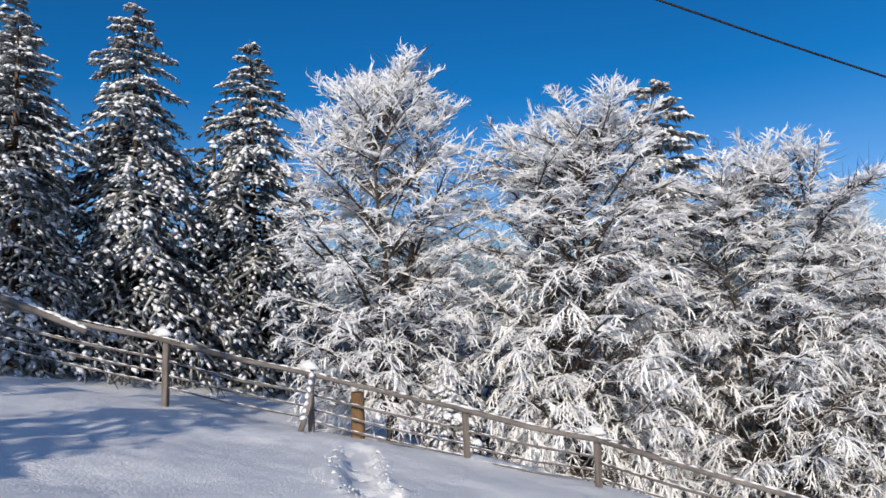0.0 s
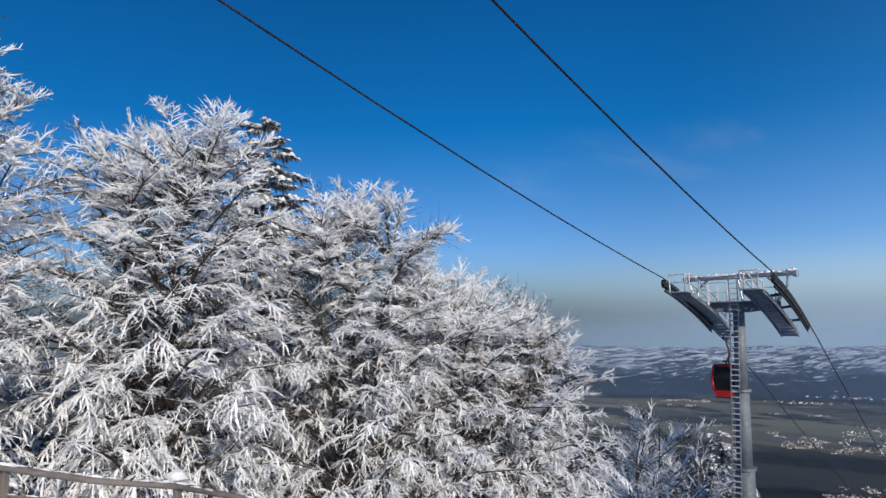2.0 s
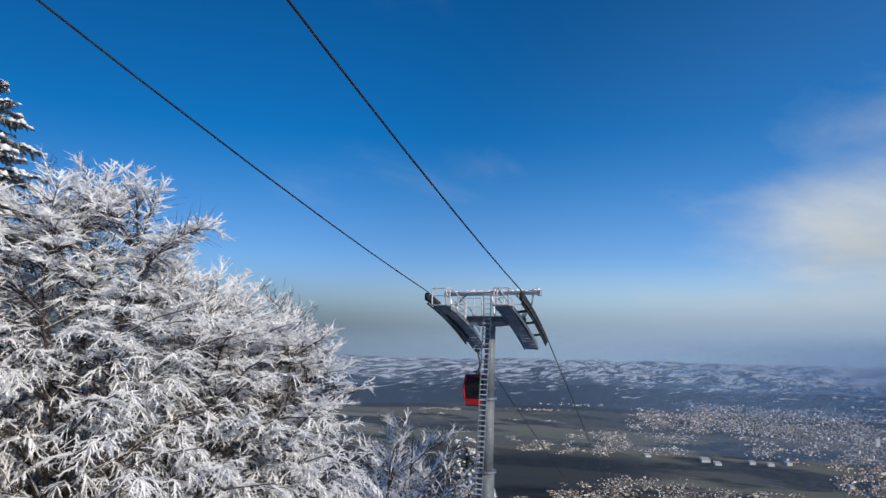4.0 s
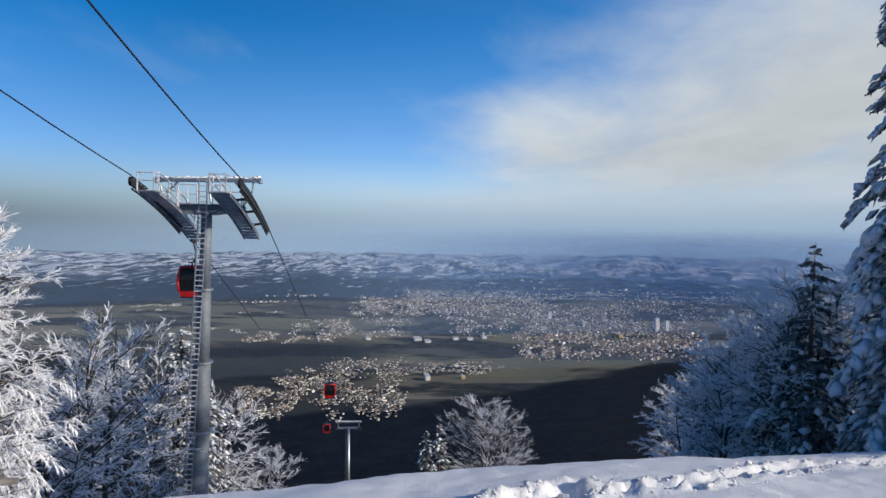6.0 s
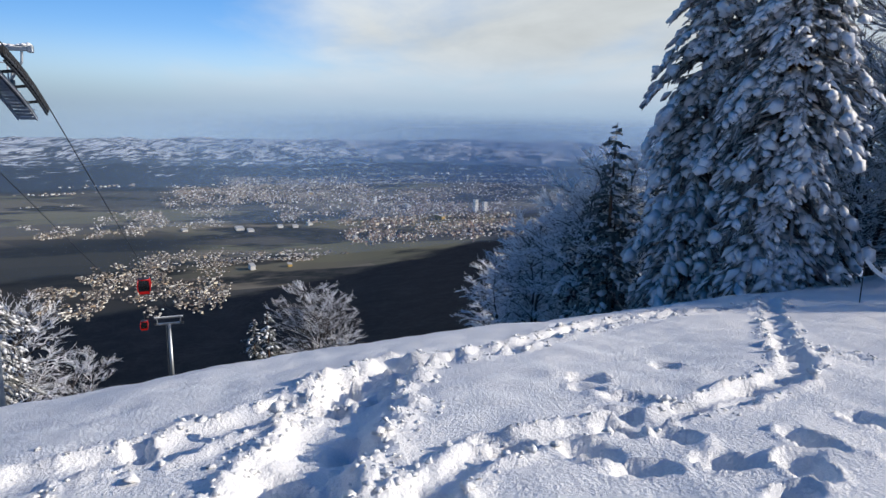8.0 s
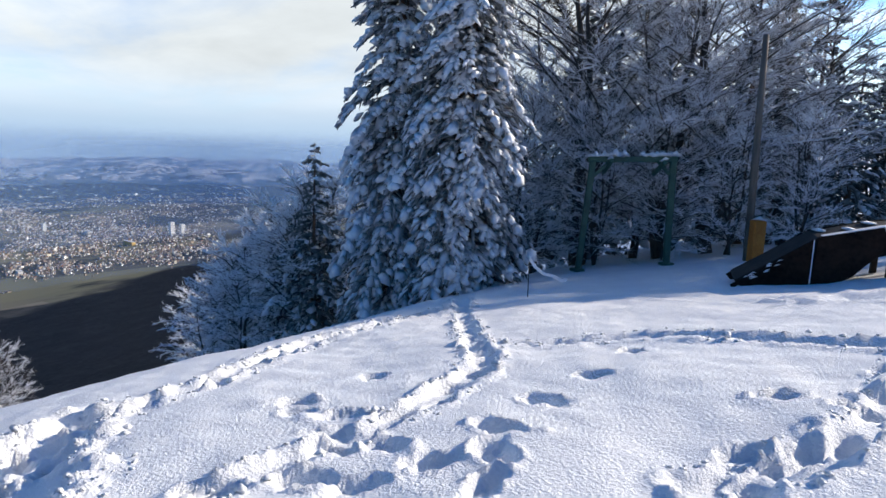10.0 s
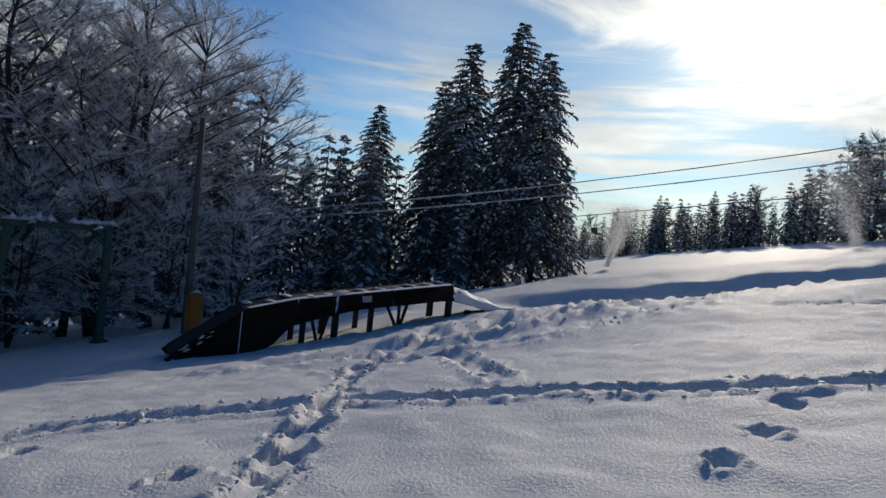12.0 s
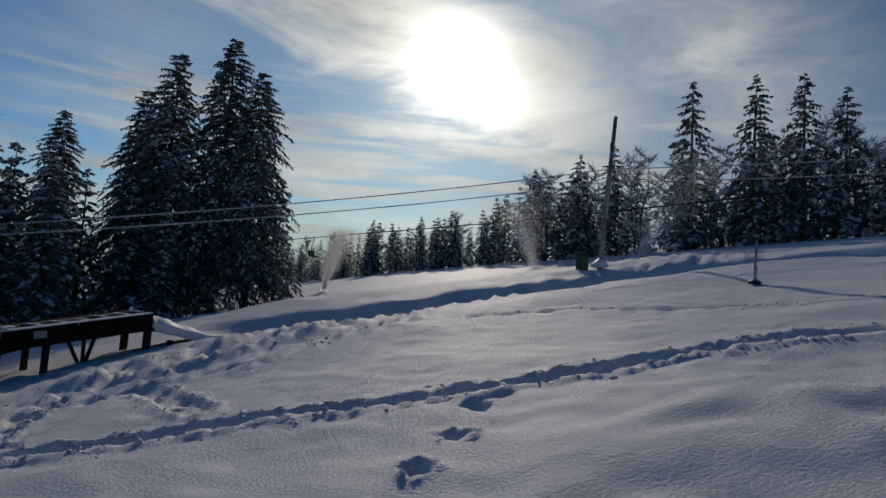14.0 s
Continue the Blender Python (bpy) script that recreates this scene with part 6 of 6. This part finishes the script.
    part("leg", Shell().box((run + 0.55, 0.05, (gz(run + 0.55) + top(run) - 0.75) / 2 - 0.1), (0.14, 0.12, top(run) - 0.5 - gz(run + 0.55) + 0.1), None, 0, 0.01), ramp_beam, ramp)
    g = np.random.RandomState(6)
    sh = Shell()
    nu, nv = 26, 10
    us = np.linspace(run + 0.06, t_end + 0.55, nu)
    vs = np.linspace(-0.04, wide + 0.02, nv)
    grid = []
    for i, u in enumerate(us):
        t = (u - run) / (t_end - run)
        under = top(run) - 0.36 + (gz(t_end) - top(run) + 0.36) * min(t, 1)
        for j, v in enumerate(vs):
            e = 0.35 if j in (0, nv - 1) else 1.0
            bulge = 0.34 * (1 - 0.65 * t) + 0.03 * math.sin(u * 9 + j)
            grid.append((u, v, under + (0.04 if j in (0, nv - 1) else 0) + bulge * e * (0.25 if i == nu - 1 else 1)))
    sh.add(grid, [(i * nv + j, (i + 1) * nv + j, (i + 1) * nv + j + 1, i * nv + j + 1) for i in range(nu - 1) for j in range(nv - 1)])
    low = [(u, v, z - 0.22) for (u, v, z) in grid if v == vs[0]]
    edge = [(u, v, z) for (u, v, z) in grid if v == vs[0]]
    sh.add(edge + low, [(i + 1, i, i + nu, i + 1 + nu) for i in range(nu - 1)])
    part("snow_tail", sh, tree_snow, ramp, "thick slab of snow sliding off the tail", True)
    part("snow_sheet", slab([(1.8, top(1.8) - 0.015), (2.9, top(2.9) - 0.015), (run, top(run) - 0.015), (run, top(run) + 0.022), (2.9, top(2.9) + 0.02), (1.8, top(1.8) + 0.008)], 0.004, 0.26), tree_snow, ramp, "thin even snow along the deck")
    n = 12
    us = np.linspace(1.9, run, n)
    c = np.array([(u, g.uniform(0.2, 1.2), top(u) + 0.01) for u in us])
    tagged(part("snow_strip", Shell().blobs(c, np.tile([(0.16, 0, 0.01)], (n, 1)), g.uniform(0.25, 0.5, n), g.uniform(0.012, 0.03, n)), tree_snow, ramp, "thin snow on the deck", True), kind="stuff")
    c = np.array([(g.uniform(0.1, 1.0), -0.01, 0) for _ in range(14)])
    c[:, 2] = [top(u) - g.uniform(0.03, 0.22) for u in c[:, 0]]
    tagged(part("snow_patch", Shell().blobs(c, np.tile([(0.07, 0, 0.03)], (14, 1)), g.uniform(0.008, 0.012, 14), g.uniform(0.02, 0.045, 14)), tree_snow, ramp, "snow stuck to the side", True), kind="stuff")
    part("snow_patch", Shell().blobs([(4.03, 0.03, top(4.0) + 0.05), (3.98, -0.03, top(4.0) - 0.10), (3.98, -0.03, top(4.0) - 0.30)], [(0.22, 0.05, 0.02), (0.02, 0.0, 0.14), (0.02, 0.0, 0.16)], [0.14, 0.05, 0.04], [0.12, 0.05, 0.04]), tree_snow, ramp, "lump of snow on the deck", True)


ski_ramp()


# ---- chairlift across the piste ----
CHAIR_L, CHAIR_R = Vector((4.5, -72.5, 7.05)), Vector((-38.0, -24.0, 10.9))
for k, off_ in enumerate((Vector((0, 0, 0)), Vector((-1.4, -1.4, 0.35)))):
    rope_line("chairlift_rope", [CHAIR_L + off_, (CHAIR_L + CHAIR_R) / 2 + off_ + Vector((0, 0, -0.35)), CHAIR_R + off_], 0.035, rope, "dark rope of the chairlift along the wood", "cable")


def lift_chair(x, y, z):
    c = thing("lift_chair", pose(x, y, z, 0, 0, 40), "small empty chair hanging from the chairlift rope", "lift chair", "lift chairs")
    part("hanger", Shell().path([(0, 0, 0.05), (0.05, 0, -0.4), (0.28, 0, -0.9), (0.20, 0, -1.5), (-0.1, 0, -1.95)], 0.04, 7), dark_steel, c, "", True)
    part("seat", Shell().bar((-0.45, 0, -1.98), (0.25, 0, -1.85), 0.9, 0.08, 0, 0.02), dark_steel, c)
    part("backrest", Shell().bar((0.22, 0, -1.85), (0.34, 0, -1.35), 0.9, 0.06, 0, 0.01), dark_steel, c)


def on_rope(t, k=0):
    p = CHAIR_L.lerp(CHAIR_R, t)
    return p + Vector((0, 0, -0.35 * 4 * t * (1 - t) * 0.9))


for t in (0.09, 0.16, 0.52):
    lift_chair(*on_rope(t))


# ---- snow blown up by the snow guns ----
def spray(name, x, y, reach, tall, wide, drift, count, seed):
    g = np.random.RandomState(seed)
    t = g.uniform(0, 1, count) ** 1.25
    base = ground_at(x, y) + 0.2
    spread = wide * (0.12 + 1.5 * t ** 1.2) * g.uniform(0.3, 1.0, count)
    p = np.stack([x + drift[0] * t * reach + g.normal(0, 1, count) * spread, y + drift[1] * t * reach + g.normal(0, 1, count) * spread, base + tall * t * (1.15 - 0.3 * t) + g.normal(0, 0.25, count) * spread], 1)
    size = g.uniform(0.008, 0.016, count)
    v = (p[:, None] + g.normal(0, 1, (count, 3, 3)) * size[:, None, None]).reshape(-1, 3)
    sh = Shell().add(v, np.arange(count * 3).reshape(-1, 3))
    tagged(new(name, sh.mesh(name, mist)), "fine snow blown up by a snow gun", "snow spray", kind="stuff")


spray("snow_spray", -0.4, -47.0, 2.0, 5.0, 0.80, (-0.6, 0.2), 60000, 1)
spray("snow_spray", -15.5, -46.0, 3.0, 7.0, 1.9, (0.6, -0.3), 45000, 2)
spray("snow_spray", -22.0, -42.0, 5.0, 9.5, 3.4, (-1.1, 0.4), 60000, 3)

# ---- the town in the valley ----
def town(name, zones, size, tall, seed, label, reddish=False):
    """Many small gabled houses: zones of heading and distance, so many in each."""
    g = np.random.RandomState(seed)
    verts, walls, roofs, n0 = [], [], [], 0
    for a0, a1, r0, r1, count in zones:
        clump_a, clump_r = g.uniform(a0, a1, max(3, count // 22)), g.uniform(r0, r1, max(3, count // 22))
        pick = g.randint(0, len(clump_a), count)
        az = clump_a[pick] + g.normal(0, (a1 - a0) * 0.055, count)
        rr = clump_r[pick] + g.normal(0, (r1 - r0) * 0.055, count)
        x, y = rr * np.sin(np.radians(az)), rr * np.cos(np.radians(az))
        z = lie_of_land(x, y)
        w = g.uniform(*size, count)
        l = w * g.uniform(0.9, 1.6, count)
        h = g.uniform(*tall, count) * np.where(g.uniform(0, 1, count) < 0.06, 2.2, 1.0)
        l = l * np.where(h > tall[1], 2.0, 1.0)
        turn = np.radians(g.choice([15, 105, 40, 130, 160], count) + g.normal(0, 8, count))
        rise = np.where(h > tall[1], 0.05, w * 0.32)
        loc = np.zeros((count, 10, 3))
        for k, (sx, sy) in enumerate(((-1, -1), (1, -1), (1, 1), (-1, 1))):
            loc[:, k] = np.stack([sx * l / 2, sy * w / 2, np.full(count, -2.0)], 1)
            loc[:, k + 4] = np.stack([sx * l / 2, sy * w / 2, h], 1)
        loc[:, 8] = np.stack([-l / 2, np.zeros(count), h + rise], 1)
        loc[:, 9] = np.stack([l / 2, np.zeros(count), h + rise], 1)
        c, s = np.cos(turn)[:, None], np.sin(turn)[:, None]
        out = np.stack([loc[..., 0] * c - loc[..., 1] * s + x[:, None], loc[..., 0] * s + loc[..., 1] * c + y[:, None], loc[..., 2] + z[:, None]], -1)
        verts.append(out.reshape(-1, 3))
        at = (n0 + np.arange(count) * 10)[:, None, None]
        walls.append((at + np.array([(0, 1, 5, 4), (1, 2, 6, 5), (2, 3, 7, 6), (3, 0, 4, 7)])[None]).reshape(-1, 4))
        roofs.append((at + np.array([(4, 5, 9, 8), (6, 7, 8, 9)])[None]).reshape(-1, 4))
        walls.append((at + np.array([(4, 8, 7), (5, 6, 9)])[None]).reshape(-1, 3))
        n0 += count * 10
    sh = Shell()
    sh.verts.append(np.concatenate(verts))
    for f in walls:
        sh.faces.append(f)
        sh.slots.append(np.zeros(len(f), int))
    for f in roofs:
        sh.faces.append(f)
        sh.slots.append(np.ones(len(f), int))
    tagged(new(name, sh.mesh(name, [house_wall, house_roof_red if reddish else house_roof])), label, "houses", kind="stuff")


town("garden_houses", [(61.5, 66, 510, 690, 600), (65, 71, 560, 800, 950), (69, 75.5, 480, 860, 1200), (75.5, 84, 730, 830, 600), (84, 87, 760, 800, 40)], (0.95, 1.6), (0.7, 1.1), 1, "small pale houses crowded at the foot of the hill")
town("village_houses", [(61.5, 66, 1090, 1240, 340), (65, 71, 1080, 1400, 760), (69, 76, 1120, 1420, 900), (53, 57, 1640, 1800, 240), (57, 61.5, 1200, 1320, 80), (61, 66, 1500, 1560, 50)], (0.9, 1.7), (0.8, 1.3), 2, "pale houses of a village in the valley")
town("town_houses", [(71, 77, 1450, 1900, 1000), (76, 88, 1500, 2150, 4200), (80, 88, 1120, 1500, 800), (86, 92, 830, 1150, 1100), (87, 95, 1150, 1700, 1800), (92, 101, 830, 1350, 1800), (95, 103, 1250, 1900, 900), (88, 103, 1850, 2080, 500)], (1.0, 2.3), (0.9, 2.0), 3, "dense houses and blocks of the town in the valley", True)
town("far_houses", [(84, 104, 1950, 2250, 260), (60, 84, 1750, 2050, 110)], (2.6, 5.0), (1.6, 3.2), 4, "scattered far houses at the edge of the town")


def block(heading, distance, l, w, h, turn, mat, label, name="apartment_block"):
    x, y = distance * math.sin(radians(heading)), distance * math.cos(radians(heading))
    z = ground_at(x, y)
    b = thing(name, pose(x, y, z, 0, 0, turn), label, "building", "large buildings")
    part("wall", Shell().box((0, 0, h / 2 - 1), (l, w, h + 2)), mat, b)
    part("roof", Shell().box((0, 0, h + 0.15), (l + 0.4, w + 0.4, 0.3)), plaster, b)
    n = max(3, int(l / 2.2))
    for k in range(2):
        for i in range(n):
            part("window", Shell().box((-l / 2 + (i + 0.5) * l / n, -w / 2 - 0.02, h * (0.3 + 0.38 * k)), (l / n * 0.55, 0.06, h * 0.16)), cabin_glass, b)


white_wall = material("white_render", mottled((0.66, 0.65, 0.62), (0.80, 0.79, 0.76), 0.2, 2.0, 0.1, 0.05), 0.8)
ochre_wall = material("ochre_render", mottled((0.52, 0.34, 0.10), (0.64, 0.44, 0.16), 0.2, 2.0, 0.1, 0.05), 0.8)
for heading, distance, l, w, h, turn, mat, label in (
        (76.9, 1075, 26, 12, 4, 20, white_wall, "long white hall in the fields"), (77.8, 1050, 20, 9, 3, 20, white_wall, "long white hall in the fields"),
        (80.3, 1080, 14, 8, 4, 18, white_wall, "low white factory hall"), (81.6, 1075, 12, 8, 4, 18, white_wall, "low white factory hall"), (82.8, 1100, 16, 7, 4, 22, white_wall, "low white factory hall"),
        (86.8, 905, 12, 5, 4, 15, white_wall, "white block of flats at the edge of the fields"), (94.4, 1080, 24, 6, 6, 25, ochre_wall, "long ochre block of flats"),
        (97.6, 1190, 7, 7, 22, 20, white_wall, "tall white tower block"), (98.4, 1195, 6, 6, 17, 20, white_wall, "tall grey tower block"), (88.6, 1400, 6, 6, 16, 20, white_wall, "tall pale tower block"),
        (91.5, 1300, 22, 6, 6, 10, white_wall, "long pale block of flats"), (77.8, 690, 16, 5, 5, 20, white_wall, "pale stepped block near the houses"), (81.0, 690, 9, 4, 3, 20, ochre_wall, "small ochre building in the fields"),
        (83.0, 1640, 18, 6, 7, 12, ochre_wall, "long ochre block in the town"), (72.5, 1090, 18, 8, 3, 25, white_wall, "long pale hall beside the village")):
    block(heading, distance, l, w, h, turn, mat, label)

# ---- winter haze over the valley, put in as thin translucent blue sheets far out ----
def haze_sheet(distance, share, top, seed):
    mat = bpy.data.materials.new("valley_haze")
    mat.use_nodes = True
    n = Net(mat.node_tree)
    p = n.add("ShaderNodeNewGeometry").outputs["Position"]
    z = n.add("ShaderNodeSeparateXYZ", {"Vector": p}).outputs[2]
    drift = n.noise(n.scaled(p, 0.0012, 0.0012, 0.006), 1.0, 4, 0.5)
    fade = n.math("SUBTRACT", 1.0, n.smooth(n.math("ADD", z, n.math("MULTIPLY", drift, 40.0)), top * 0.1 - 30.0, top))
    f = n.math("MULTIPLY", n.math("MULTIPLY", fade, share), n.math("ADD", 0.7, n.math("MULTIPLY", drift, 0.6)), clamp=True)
    # the blue is laid on thicker towards bearing 112, the sunward side
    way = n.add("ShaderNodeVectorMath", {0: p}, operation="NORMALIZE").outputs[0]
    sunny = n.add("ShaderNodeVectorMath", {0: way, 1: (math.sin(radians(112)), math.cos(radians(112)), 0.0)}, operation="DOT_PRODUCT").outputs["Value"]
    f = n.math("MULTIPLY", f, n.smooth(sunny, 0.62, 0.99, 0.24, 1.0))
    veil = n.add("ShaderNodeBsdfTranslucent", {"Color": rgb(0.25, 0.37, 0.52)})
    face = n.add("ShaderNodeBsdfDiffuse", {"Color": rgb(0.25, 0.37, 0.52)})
    both = n.add("ShaderNodeAddShader")
    n.put(both.inputs[0], veil.outputs[0])
    n.put(both.inputs[1], face.outputs[0])
    clear_ = n.add("ShaderNodeBsdfTransparent")
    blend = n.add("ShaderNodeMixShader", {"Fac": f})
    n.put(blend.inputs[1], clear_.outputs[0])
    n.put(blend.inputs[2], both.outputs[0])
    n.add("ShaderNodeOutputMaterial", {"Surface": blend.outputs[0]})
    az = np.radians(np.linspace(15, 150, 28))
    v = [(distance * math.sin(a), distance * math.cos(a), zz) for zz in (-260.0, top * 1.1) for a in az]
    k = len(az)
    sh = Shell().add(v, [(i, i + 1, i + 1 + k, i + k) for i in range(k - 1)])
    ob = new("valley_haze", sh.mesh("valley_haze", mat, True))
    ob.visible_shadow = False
    tagged(ob, "translucent sheet added for blue winter haze over the valley", "haze", kind="structure")


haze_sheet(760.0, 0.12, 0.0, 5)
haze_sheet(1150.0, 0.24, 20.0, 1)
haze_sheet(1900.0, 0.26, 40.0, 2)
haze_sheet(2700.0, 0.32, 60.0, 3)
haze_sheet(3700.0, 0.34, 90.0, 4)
